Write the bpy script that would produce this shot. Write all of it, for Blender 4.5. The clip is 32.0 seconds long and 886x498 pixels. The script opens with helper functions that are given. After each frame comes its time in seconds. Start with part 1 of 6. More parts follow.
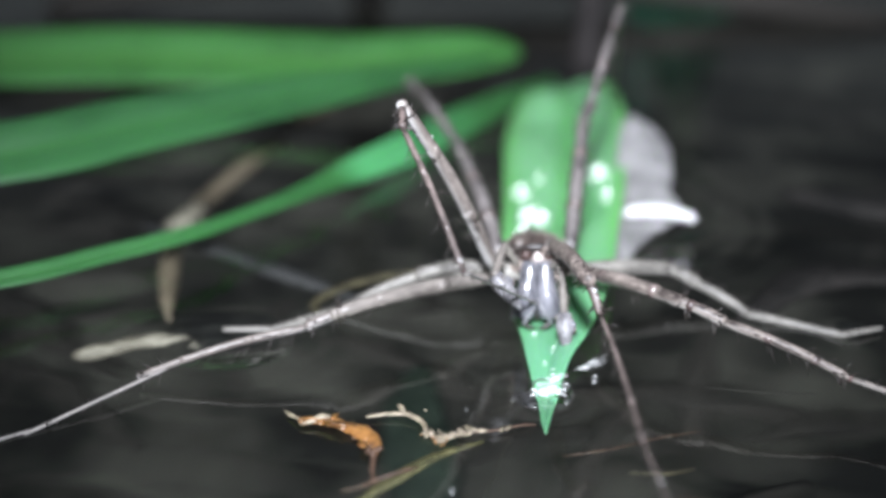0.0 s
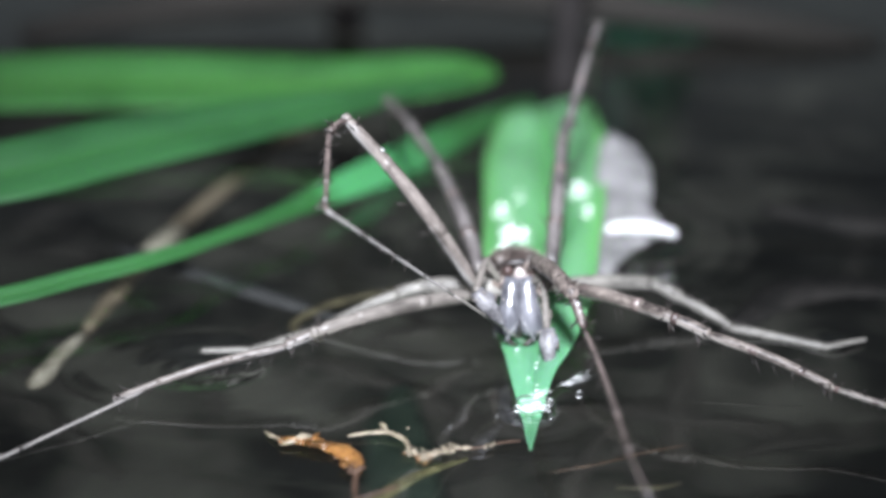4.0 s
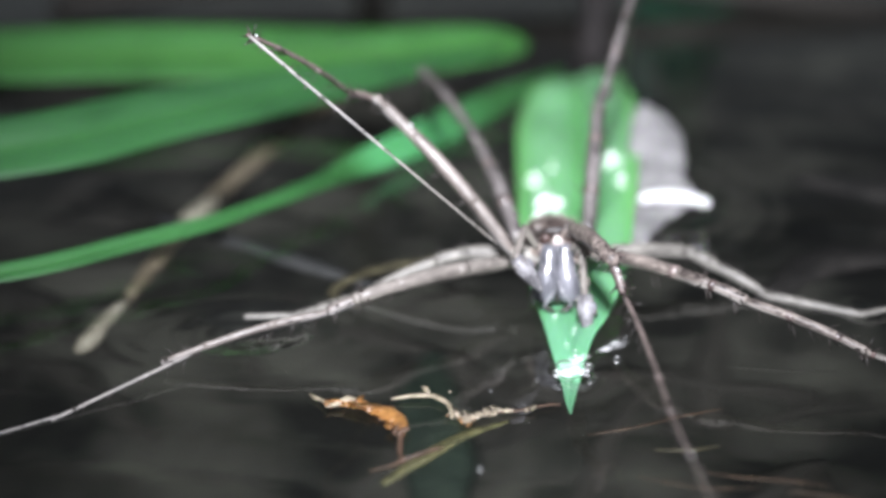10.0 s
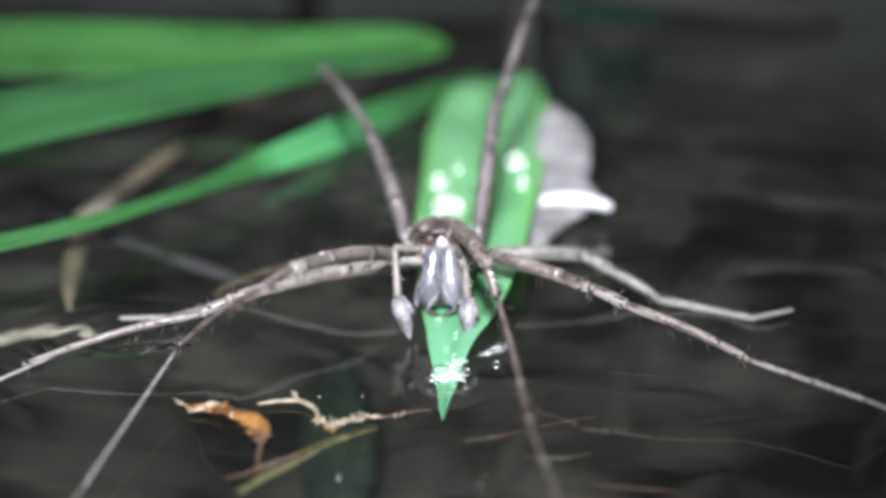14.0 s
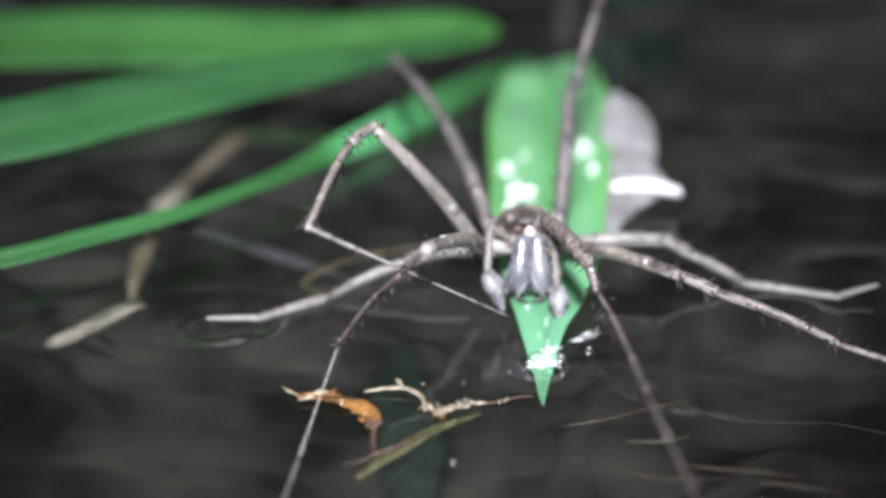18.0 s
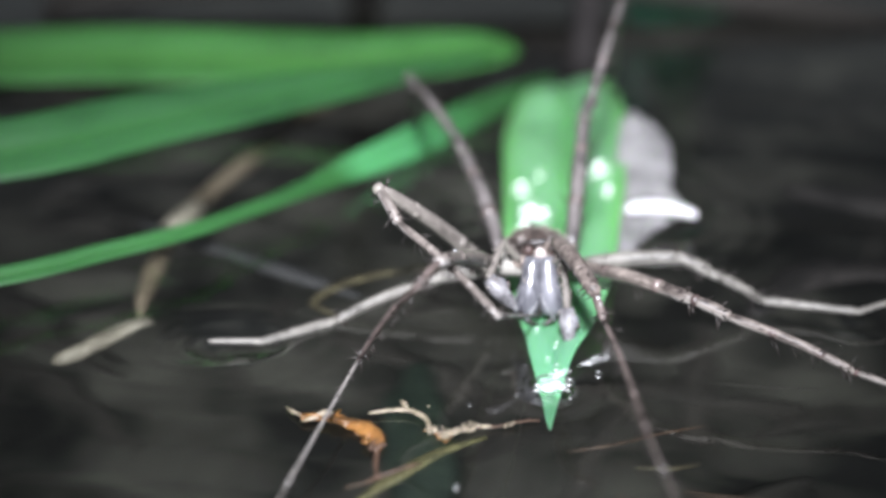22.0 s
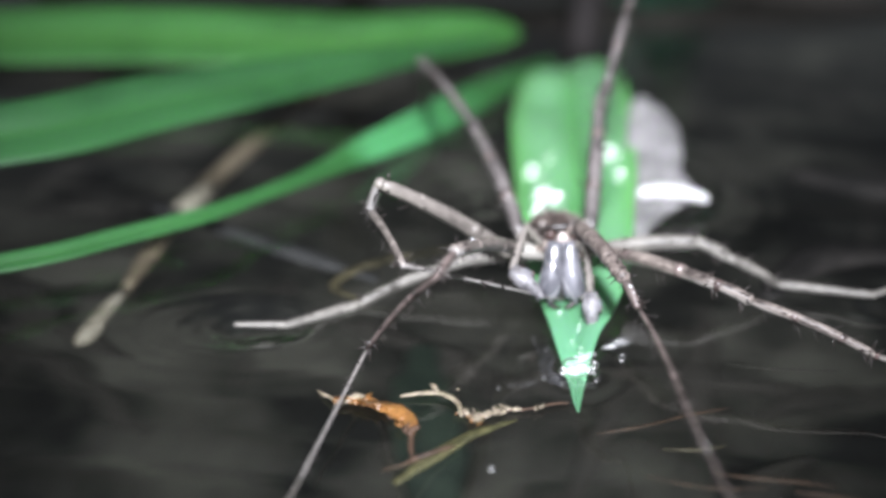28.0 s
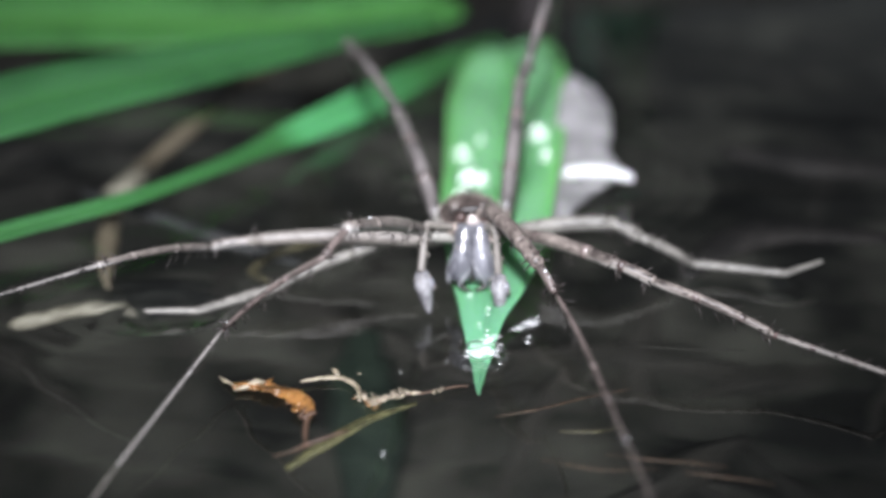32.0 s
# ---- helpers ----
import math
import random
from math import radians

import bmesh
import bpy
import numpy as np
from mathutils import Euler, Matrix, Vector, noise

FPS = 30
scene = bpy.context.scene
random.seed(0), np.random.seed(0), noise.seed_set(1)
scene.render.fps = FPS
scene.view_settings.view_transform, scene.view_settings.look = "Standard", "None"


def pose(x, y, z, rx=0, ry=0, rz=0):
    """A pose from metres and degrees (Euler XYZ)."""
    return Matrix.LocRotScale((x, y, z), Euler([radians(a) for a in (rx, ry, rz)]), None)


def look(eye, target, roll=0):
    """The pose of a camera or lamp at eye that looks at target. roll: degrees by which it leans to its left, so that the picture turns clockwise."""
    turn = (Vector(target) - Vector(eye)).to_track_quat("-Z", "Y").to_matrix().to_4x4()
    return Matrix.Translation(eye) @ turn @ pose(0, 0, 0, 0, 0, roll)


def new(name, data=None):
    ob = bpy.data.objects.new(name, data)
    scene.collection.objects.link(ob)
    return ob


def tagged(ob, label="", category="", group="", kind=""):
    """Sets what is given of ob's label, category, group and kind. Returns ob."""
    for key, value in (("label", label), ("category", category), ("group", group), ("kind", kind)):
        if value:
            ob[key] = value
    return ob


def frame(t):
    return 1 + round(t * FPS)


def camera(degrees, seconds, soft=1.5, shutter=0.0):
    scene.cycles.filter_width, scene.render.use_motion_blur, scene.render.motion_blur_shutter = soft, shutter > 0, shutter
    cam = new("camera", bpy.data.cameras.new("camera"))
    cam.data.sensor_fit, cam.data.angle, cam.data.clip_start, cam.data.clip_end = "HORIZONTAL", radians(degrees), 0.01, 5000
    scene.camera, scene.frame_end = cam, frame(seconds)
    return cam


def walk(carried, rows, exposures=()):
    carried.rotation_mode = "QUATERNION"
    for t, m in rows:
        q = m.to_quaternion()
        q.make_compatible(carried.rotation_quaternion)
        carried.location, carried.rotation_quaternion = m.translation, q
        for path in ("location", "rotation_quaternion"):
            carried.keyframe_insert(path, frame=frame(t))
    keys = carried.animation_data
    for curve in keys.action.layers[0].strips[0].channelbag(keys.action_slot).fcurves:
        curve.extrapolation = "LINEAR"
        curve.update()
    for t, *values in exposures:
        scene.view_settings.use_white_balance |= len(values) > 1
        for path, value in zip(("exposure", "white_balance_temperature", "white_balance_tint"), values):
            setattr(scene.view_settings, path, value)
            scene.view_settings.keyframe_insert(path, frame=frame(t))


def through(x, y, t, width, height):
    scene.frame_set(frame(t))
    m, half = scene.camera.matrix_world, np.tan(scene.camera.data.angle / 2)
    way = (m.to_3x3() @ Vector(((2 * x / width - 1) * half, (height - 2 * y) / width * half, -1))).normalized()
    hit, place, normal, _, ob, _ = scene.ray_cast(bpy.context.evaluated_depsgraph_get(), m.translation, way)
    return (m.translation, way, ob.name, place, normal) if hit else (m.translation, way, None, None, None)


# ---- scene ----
cam = camera(45.0, 32.0, soft=3.4)
cam.data.dof.use_dof = True
cam.data.dof.focus_distance = 0.074
cam.data.dof.aperture_fstop = 13.0
TORCH, AMBIENT = 4.25, 0.275
# seconds, place in metres, yaw, pitch and roll in degrees
ROWS = [
    (0, 0.00000, 0.00000, 0.04000, -0.000, -24.000, -0.000),
    (0.5, 0.00084, 0.00032, 0.03961, -0.034, -24.137, -0.313),
    (1, 0.00117, 0.00052, 0.04005, -1.071, -23.800, -0.047),
    (1.5, 0.00338, 0.00032, 0.03911, -0.277, -22.415, -0.008),
    (2, -0.00034, 0.00047, 0.03918, -0.582, -22.078, -0.147),
    (2.5, -0.00120, 0.00049, 0.03924, -0.171, -21.430, -0.396),
    (3, -0.00304, 0.00027, 0.03910, -0.774, -22.989, -0.508),
    (3.5, -0.00172, 0.00041, 0.03899, -1.493, -22.767, -0.171),
    (5.5, 0.00417, 0.00043, 0.03793, 0.423, -21.646, -0.977),
    (6, 0.00537, 0.00077, 0.03778, 0.208, -21.314, -0.790),
    (6.5, 0.00225, -0.00019, 0.03809, -0.458, -20.918, -0.256),
    (7, 0.00119, -0.00020, 0.03834, -1.072, -21.698, 0.245),
    (7.5, 0.00243, 0.00005, 0.03802, -0.589, -22.226, -0.121),
    (8, 0.00330, 0.00047, 0.03776, -0.467, -21.963, -0.295),
    (8.5, -0.00046, -0.00062, 0.03874, -1.181, -22.370, -0.186),
    (9, -0.00137, -0.00064, 0.03886, -0.934, -22.382, -0.577),
    (9.5, -0.00053, -0.00030, 0.03847, -0.332, -22.915, -0.762),
    (10, -0.00173, -0.00089, 0.03878, -0.146, -23.796, -0.632),
    (10.5, -0.00054, -0.00023, 0.03839, -0.800, -22.847, -0.426),
    (11, -0.00061, -0.00053, 0.03877, -0.695, -23.666, -0.129),
    (11.5, -0.00104, -0.00075, 0.03855, -0.605, -23.477, -0.413),
    (12, -0.00317, -0.00079, 0.03848, -0.882, -23.697, 0.003),
    (12.5, -0.00335, -0.00047, 0.03862, -0.604, -24.463, 0.110),
    (13, -0.00017, 0.00018, 0.03807, -1.110, -23.757, 0.061),
    (13.5, 0.00413, 0.00110, 0.03764, -2.129, -23.108, 0.769),
    (15.5, 0.00479, -0.00107, 0.03984, -1.536, -25.740, -0.397),
    (16, 0.00101, -0.00110, 0.04190, 0.804, -25.432, -0.114),
    (16.5, -0.00102, -0.00014, 0.04059, -2.644, -23.083, 0.025),
    (17, -0.00095, -0.00178, 0.03870, -4.512, -22.240, 0.629),
    (17.5, -0.00189, -0.00120, 0.03988, -1.664, -23.990, -0.010),
    (18, -0.00181, -0.00049, 0.03955, -1.827, -24.886, -0.079),
    (18.5, -0.00247, 0.00041, 0.03902, -1.002, -23.540, 0.088),
    (19, -0.00574, -0.00024, 0.03896, -1.931, -24.254, 0.558),
    (19.5, -0.00182, -0.00013, 0.03879, -0.683, -23.599, 0.120),
    (20, -0.00243, 0.00014, 0.03923, -1.300, -23.879, 0.127),
    (20.5, -0.00057, 0.00094, 0.03896, -1.110, -24.426, -0.283),
    (21, 0.00108, 0.00060, 0.03907, -2.018, -23.344, 0.211),
    (21.5, 0.00215, 0.00001, 0.03997, -1.043, -23.957, 0.375),
    (22, -0.00058, 0.00026, 0.03926, -0.346, -23.830, -0.049),
    (22.5, -0.00509, 0.00000, 0.03920, -0.121, -24.137, -0.348),
    (23, -0.00474, -0.00037, 0.04009, -0.375, -24.645, -0.060),
    (23.5, -0.00339, 0.00060, 0.03946, -0.023, -25.274, -0.488),
    (24, -0.00361, 0.00044, 0.03881, -0.091, -25.263, -0.109),
    (24.5, -0.00115, -0.00056, 0.04000, 0.783, -27.248, -0.305),
    (26.5, -0.00354, 0.00029, 0.03956, 0.253, -28.219, -0.229),
    (27, -0.00478, 0.00059, 0.03930, 0.082, -26.823, -0.235),
    (27.5, -0.00375, 0.00059, 0.03979, -1.247, -25.959, 0.006),
    (28, -0.00446, -0.00018, 0.03999, -1.936, -24.994, 0.704),
    (28.5, -0.00360, -0.00056, 0.04006, -2.211, -25.326, 0.770),
    (29, -0.00501, 0.00005, 0.03938, -3.091, -24.950, 0.477),
    (29.5, -0.00436, -0.00047, 0.03917, -4.320, -25.244, 1.376),
    (30, -0.00193, -0.00023, 0.04064, -4.827, -26.258, 0.399),
    (30.5, 0.00112, -0.00039, 0.03992, -4.526, -24.939, 1.354),
    (31, 0.00013, -0.00056, 0.03987, -4.554, -24.819, 1.722),
    (31.5, 0.00102, 0.00019, 0.04052, -2.904, -25.795, 0.533),
    (32, 0.00220, -0.00019, 0.04058, -2.145, -26.287, 0.090),
]
walk(cam, [(t, pose(x, y, z, 90 + pitch, 0, yaw) @ pose(0, 0, 0, 0, 0, roll)) for t, x, y, z, yaw, pitch, roll in ROWS],
     exposures=[(0, -0.03, 6150, 9), (6, -0.03, 6150, 9), (7.5, -0.03, 6320, 11), (9.5, 0.04, 6320, 11), (31.2, 0.04, 6320, 11), (31.9, -0.16, 6320, 11), (32, -0.16, 6320, 11)])

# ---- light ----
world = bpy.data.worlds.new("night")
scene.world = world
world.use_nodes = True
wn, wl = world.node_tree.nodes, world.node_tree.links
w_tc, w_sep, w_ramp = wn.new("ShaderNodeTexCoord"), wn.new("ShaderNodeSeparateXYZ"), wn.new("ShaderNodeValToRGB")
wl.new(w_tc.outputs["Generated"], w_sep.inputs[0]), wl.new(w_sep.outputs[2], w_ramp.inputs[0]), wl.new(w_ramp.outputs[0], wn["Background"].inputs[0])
# night sky ramp: horizon lifts dark water, dim middle, zenith added as fill light
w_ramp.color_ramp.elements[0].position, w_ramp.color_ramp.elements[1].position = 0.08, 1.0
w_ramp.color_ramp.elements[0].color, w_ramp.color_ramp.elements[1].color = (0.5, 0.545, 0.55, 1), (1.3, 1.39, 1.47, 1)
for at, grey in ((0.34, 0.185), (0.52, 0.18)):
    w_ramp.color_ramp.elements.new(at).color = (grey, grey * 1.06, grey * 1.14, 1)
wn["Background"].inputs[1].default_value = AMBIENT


def spot(name, eye, target, watts, degrees, radius, colour):
    data = bpy.data.lights.new(name, "SPOT")
    data.energy, data.spot_size, data.spot_blend, data.shadow_soft_size, data.color = watts, radians(degrees), 1.0, radius, colour
    ob = new(name, data)
    ob.matrix_world = look(eye, target)
    return ob


# the torch held just over the camera lights the spider and the water round it
spot("torch", (-0.008, -0.045, 0.115), (0.002, 0.120, 0.0), TORCH, 45, 0.007, (0.95, 0.96, 1.02))


# ---- materials ----
def nodes_of(name):
    m = bpy.data.materials.new(name)
    m.use_nodes = True
    t = m.node_tree
    return m, t, t.nodes["Principled BSDF"]


def surface(name, low, high, rough=0.5, size=400.0, bump=0.0, spec=0.5, through=0.0, stretch=(1, 1, 1), coords="Object", fine=6.0, per_piece=0.0, belly=None, span=(0.54, 0.92)):
    """Two-scale noise between two colours, with relief."""
    m, t, b = nodes_of(name)
    n, l = t.nodes, t.links
    tc, mp = n.new("ShaderNodeTexCoord"), n.new("ShaderNodeMapping")
    mp.inputs["Scale"].default_value = stretch
    l.new(tc.outputs[coords], mp.inputs[0])
    a, c = n.new("ShaderNodeTexNoise"), n.new("ShaderNodeTexNoise")
    a.inputs["Scale"].default_value, c.inputs["Scale"].default_value = size, size * fine
    a.inputs["Detail"].default_value, c.inputs["Detail"].default_value = 4, 3
    l.new(mp.outputs[0], a.inputs[0]), l.new(mp.outputs[0], c.inputs[0])
    add = n.new("ShaderNodeMath")
    add.operation = "MULTIPLY_ADD"
    l.new(c.outputs[0], add.inputs[0])
    add.inputs[1].default_value = 0.45
    l.new(a.outputs[0], add.inputs[2])
    out = add.outputs[0]
    if per_piece:
        info, more = n.new("ShaderNodeObjectInfo"), n.new("ShaderNodeMath")
        more.operation = "MULTIPLY_ADD"
        l.new(info.outputs["Random"], more.inputs[0])
        more.inputs[1].default_value = per_piece
        l.new(out, more.inputs[2])
        out = more.outputs[0]
    ramp = n.new("ShaderNodeValToRGB")
    ramp.color_ramp.elements[0].position, ramp.color_ramp.elements[1].position = span
    ramp.color_ramp.elements[0].color, ramp.color_ramp.elements[1].color = (*low, 1), (*high, 1)
    l.new(out, ramp.inputs[0])
    l.new(ramp.outputs[0], b.inputs["Base Color"])
    if belly:
        # the lower side of a limb (its own -x) is plain and pale
        sx, side, mix = n.new("ShaderNodeSeparateXYZ"), n.new("ShaderNodeMapRange"), n.new("ShaderNodeMix")
        mix.data_type = "RGBA"
        l.new(tc.outputs["Object"], sx.inputs[0]), l.new(sx.outputs[0], side.inputs["Value"])
        side.inputs["From Min"].default_value, side.inputs["From Max"].default_value = -0.0002, 0.00025
        l.new(side.outputs[0], mix.inputs[0])
        mix.inputs[6].default_value = (*belly, 1)
        l.new(ramp.outputs[0], mix.inputs[7]), l.new(mix.outputs[2], b.inputs["Base Color"])
    b.inputs["Roughness"].default_value = rough
    b.inputs["Specular IOR Level"].default_value = spec
    if through:
        b.inputs["Subsurface Weight"].default_value = through
        b.inputs["Subsurface Radius"].default_value = (0.0008, 0.0012, 0.0006)
        b.inputs["Subsurface Scale"].default_value = 1.0
    if bump:
        bp = n.new("ShaderNodeBump")
        bp.inputs["Strength"].default_value, bp.inputs["Distance"].default_value = bump, 0.00015
        l.new(add.outputs[0], bp.inputs["Height"])
        l.new(bp.outputs[0], b.inputs["Normal"])
    return m


def blade_green(name, low, high, rough, veins, spec=0.5, middle=(0.045, 0.15, 0.022), wet=0.0, margin=None, tip=None, patch=None):
    """A leaf whose veins run along u, with a paler midrib at v = 0.5."""
    m, t, b = nodes_of(name)
    n, l = t.nodes, t.links
    uv = n.new("ShaderNodeUVMap")
    sep = n.new("ShaderNodeSeparateXYZ")
    l.new(uv.outputs[0], sep.inputs[0])
    mp = n.new("ShaderNodeMapping")
    mp.inputs["Scale"].default_value = (3, veins, 1)
    l.new(uv.outputs[0], mp.inputs[0])
    a, c = n.new("ShaderNodeTexNoise"), n.new("ShaderNodeTexNoise")
    a.inputs["Scale"].default_value, a.inputs["Detail"].default_value = 1.0, 3
    l.new(mp.outputs[0], a.inputs[0])
    tc = n.new("ShaderNodeTexCoord")
    l.new(tc.outputs["Object"], c.inputs[0])
    c.inputs["Scale"].default_value = 75
    add = n.new("ShaderNodeMath")
    add.operation = "MULTIPLY_ADD"
    l.new(c.outputs[0], add.inputs[0])
    add.inputs[1].default_value = 1.0
    l.new(a.outputs[0], add.inputs[2])
    ramp = n.new("ShaderNodeValToRGB")
    ramp.color_ramp.elements[0].position, ramp.color_ramp.elements[1].position = 0.75, 1.25
    ramp.color_ramp.elements[0].color, ramp.color_ramp.elements[1].color = (*low, 1), (*high, 1)
    l.new(add.outputs[0], ramp.inputs[0])
    off, far, mix = n.new("ShaderNodeMath"), n.new("ShaderNodeMath"), n.new("ShaderNodeMix")
    off.operation, far.operation, mix.data_type = "SUBTRACT", "ABSOLUTE", "RGBA"
    l.new(sep.outputs[1], off.inputs[0])
    off.inputs[1].default_value = 0.5
    l.new(off.outputs[0], far.inputs[0])
    rib = n.new("ShaderNodeMapRange")
    rib.inputs["From Min"].default_value, rib.inputs["From Max"].default_value = 0.02, 0.10
    rib.inputs["To Min"].default_value, rib.inputs["To Max"].default_value = 0.75, 0.0
    l.new(far.outputs[0], rib.inputs["Value"])
    l.new(rib.outputs[0], mix.inputs[0])
    l.new(ramp.outputs[0], mix.inputs[6])
    mix.inputs[7].default_value = (*middle, 1)
    l.new(mix.outputs[2], b.inputs["Base Color"])
    if margin:
        # a yellower rim along both edges
        rim, mix_rim = n.new("ShaderNodeMapRange"), n.new("ShaderNodeMix")
        mix_rim.data_type = "RGBA"
        rim.inputs["From Min"].default_value, rim.inputs["From Max"].default_value = 0.34, 0.48
        rim.inputs["To Min"].default_value, rim.inputs["To Max"].default_value = 0.0, 0.85
        l.new(far.outputs[0], rim.inputs["Value"]), l.new(rim.outputs[0], mix_rim.inputs[0])
        l.new(mix.outputs[2], mix_rim.inputs[6])
        mix_rim.inputs[7].default_value = (*margin, 1)
        l.new(mix_rim.outputs[2], b.inputs["Base Color"])
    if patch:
        # from u0 to u1 the blade takes a paler colour
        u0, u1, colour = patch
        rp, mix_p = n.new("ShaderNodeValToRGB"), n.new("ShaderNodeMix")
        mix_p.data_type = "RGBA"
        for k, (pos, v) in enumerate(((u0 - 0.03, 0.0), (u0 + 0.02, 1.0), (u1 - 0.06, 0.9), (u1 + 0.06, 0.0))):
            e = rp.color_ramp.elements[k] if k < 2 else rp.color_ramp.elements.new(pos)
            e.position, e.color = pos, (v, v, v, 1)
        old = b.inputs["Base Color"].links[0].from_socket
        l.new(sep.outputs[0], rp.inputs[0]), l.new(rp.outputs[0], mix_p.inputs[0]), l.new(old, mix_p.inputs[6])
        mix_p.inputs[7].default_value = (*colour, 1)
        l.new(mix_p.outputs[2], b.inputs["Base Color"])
    if tip:
        # the low-u end of the blade is paler and bluer
        end, mix_end = n.new("ShaderNodeMapRange"), n.new("ShaderNodeMix")
        mix_end.data_type = "RGBA"
        end.inputs["From Min"].default_value, end.inputs["From Max"].default_value = 0.25, 0.48
        end.inputs["To Min"].default_value, end.inputs["To Max"].default_value = 0.9, 0.0
        old = b.inputs["Base Color"].links[0].from_socket
        l.new(sep.outputs[0], end.inputs["Value"]), l.new(end.outputs[0], mix_end.inputs[0]), l.new(old, mix_end.inputs[6])
        mix_end.inputs[7].default_value = (*tip, 1)
        l.new(mix_end.outputs[2], b.inputs["Base Color"])
    b.inputs["Roughness"].default_value = rough
    b.inputs["Specular IOR Level"].default_value = spec
    b.inputs["Coat Weight"].default_value, b.inputs["Coat Roughness"].default_value = wet, 0.5
    b.inputs["Subsurface Weight"].default_value = 0.25
    b.inputs["Subsurface Radius"].default_value = (0.0008, 0.0016, 0.0005)
    b.inputs["Subsurface Scale"].default_value = 1.0
    bp = n.new("ShaderNodeBump")
    bp.inputs["Strength"].default_value, bp.inputs["Distance"].default_value = 0.35, 0.0001
    l.new(a.outputs[0], bp.inputs["Height"])
    l.new(bp.outputs[0], b.inputs["Normal"])
    return m


def clear(name, ior, tint, bump_scale=0.0, bump=0.0, rough=0.02, bends=0.0):
    """Clear water: what lies under it shows through, bent where bends is its index, and its face mirrors by Fresnel."""
    m = bpy.data.materials.new(name)
    m.use_nodes = True
    t = m.node_tree
    n, l = t.nodes, t.links
    n.remove(n["Principled BSDF"])
    fr, gl, mix = n.new("ShaderNodeFresnel"), n.new("ShaderNodeBsdfGlossy"), n.new("ShaderNodeMixShader")
    tr = n.new("ShaderNodeBsdfRefraction") if bends else n.new("ShaderNodeBsdfTransparent")
    if bends:
        tr.inputs["IOR"].default_value, tr.inputs["Roughness"].default_value = bends, 0.045
    fr.inputs["IOR"].default_value = ior
    tr.inputs[0].default_value = (*tint, 1)
    gl.inputs["Roughness"].default_value = rough
    l.new(fr.outputs[0], mix.inputs[0]), l.new(tr.outputs[0], mix.inputs[1]), l.new(gl.outputs[0], mix.inputs[2])
    l.new(mix.outputs[0], n["Material Output"].inputs[0])
    if bump:
        tc, nz, bp = n.new("ShaderNodeTexCoord"), n.new("ShaderNodeTexNoise"), n.new("ShaderNodeBump")
        l.new(tc.outputs["Object"], nz.inputs[0])
        nz.inputs["Scale"].default_value, nz.inputs["Detail"].default_value = bump_scale, 2
        bp.inputs["Strength"].default_value, bp.inputs["Distance"].default_value = bump, 0.001
        l.new(nz.outputs[0], bp.inputs["Height"])
        for k in (fr, gl):
            l.new(bp.outputs[0], k.inputs["Normal"])
    return m


MUD = surface("mud", (0.012, 0.0119, 0.0104), (0.126, 0.122, 0.105), 0.9, 66, 0.8, 0.2, fine=2.6, stretch=(0.6, 1, 1), span=(0.6, 0.95))
LITTER = surface("rotting litter", (0.010, 0.0095, 0.0085), (0.060, 0.055, 0.049), 0.85, 120, 0.5, 0.2, per_piece=0.35)
WATER = clear("murky pond water", 1.62, (0.62, 0.64, 0.60), rough=0.02, bends=1.33)
FILM = clear("rippled wet film", 1.5, (1, 1, 1), 900, 0.1, rough=0.36)
WET = clear("wet film", 1.5, (1, 1, 1), 700, 0.3, rough=0.24)
LEAF = blade_green("leaf green", (0.066, 0.225, 0.080), (0.165, 0.415, 0.185), 0.36, 60, spec=0.6, middle=(0.085, 0.31, 0.075), wet=0.7, margin=(0.11, 0.36, 0.085), tip=(0.105, 0.30, 0.165))
RIB = surface("leaf midrib", (0.08, 0.28, 0.09), (0.13, 0.38, 0.14), 0.4, 500, 0.2, through=0.2)
GRASS = blade_green("grass green", (0.008, 0.042, 0.011), (0.023, 0.092, 0.026), 0.5, 90, spec=0.35, wet=0.08, middle=(0.022, 0.092, 0.02))
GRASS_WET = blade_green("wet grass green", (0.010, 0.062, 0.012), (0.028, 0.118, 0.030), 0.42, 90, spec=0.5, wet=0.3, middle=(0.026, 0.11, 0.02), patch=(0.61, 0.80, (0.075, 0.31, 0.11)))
GRASS_LIME = blade_green("lime grass green", (0.015, 0.070, 0.012), (0.040, 0.145, 0.032), 0.5, 90, spec=0.35, wet=0.08, middle=(0.045, 0.15, 0.02))
GRASS_DARK = blade_green("shaded grass green", (0.03, 0.095, 0.065), (0.06, 0.16, 0.11), 0.5, 90, middle=(0.014, 0.045, 0.02))
STRAW = surface("dead straw", (0.08, 0.062, 0.042), (0.33, 0.27, 0.195), 0.6, 260, 0.4, stretch=(1, 0.25, 1))
STRAW_PALE = surface("bleached straw", (0.17, 0.15, 0.115), (0.46, 0.42, 0.35), 0.6, 260, 0.3)
ORANGE = surface("rotten orange plant", (0.055, 0.024, 0.009), (0.33, 0.155, 0.045), 0.35, 900, 0.6, through=0.2)
TAN = surface("dry husk", (0.10, 0.08, 0.05), (0.36, 0.305, 0.22), 0.45, 900, 0.5, through=0.15)
BARK = surface("black wet bark", (0.006, 0.005, 0.005), (0.034, 0.029, 0.028), 0.7, 150, 0.6, 0.3)
LITTER_PALE = surface("silted grey stem", (0.02, 0.02, 0.021), (0.06, 0.059, 0.061), 0.8, 150, 0.4, 0.2)
TWIG = surface("wet tan twig", (0.04, 0.034, 0.02), (0.15, 0.128, 0.075), 0.5, 500, 0.4)
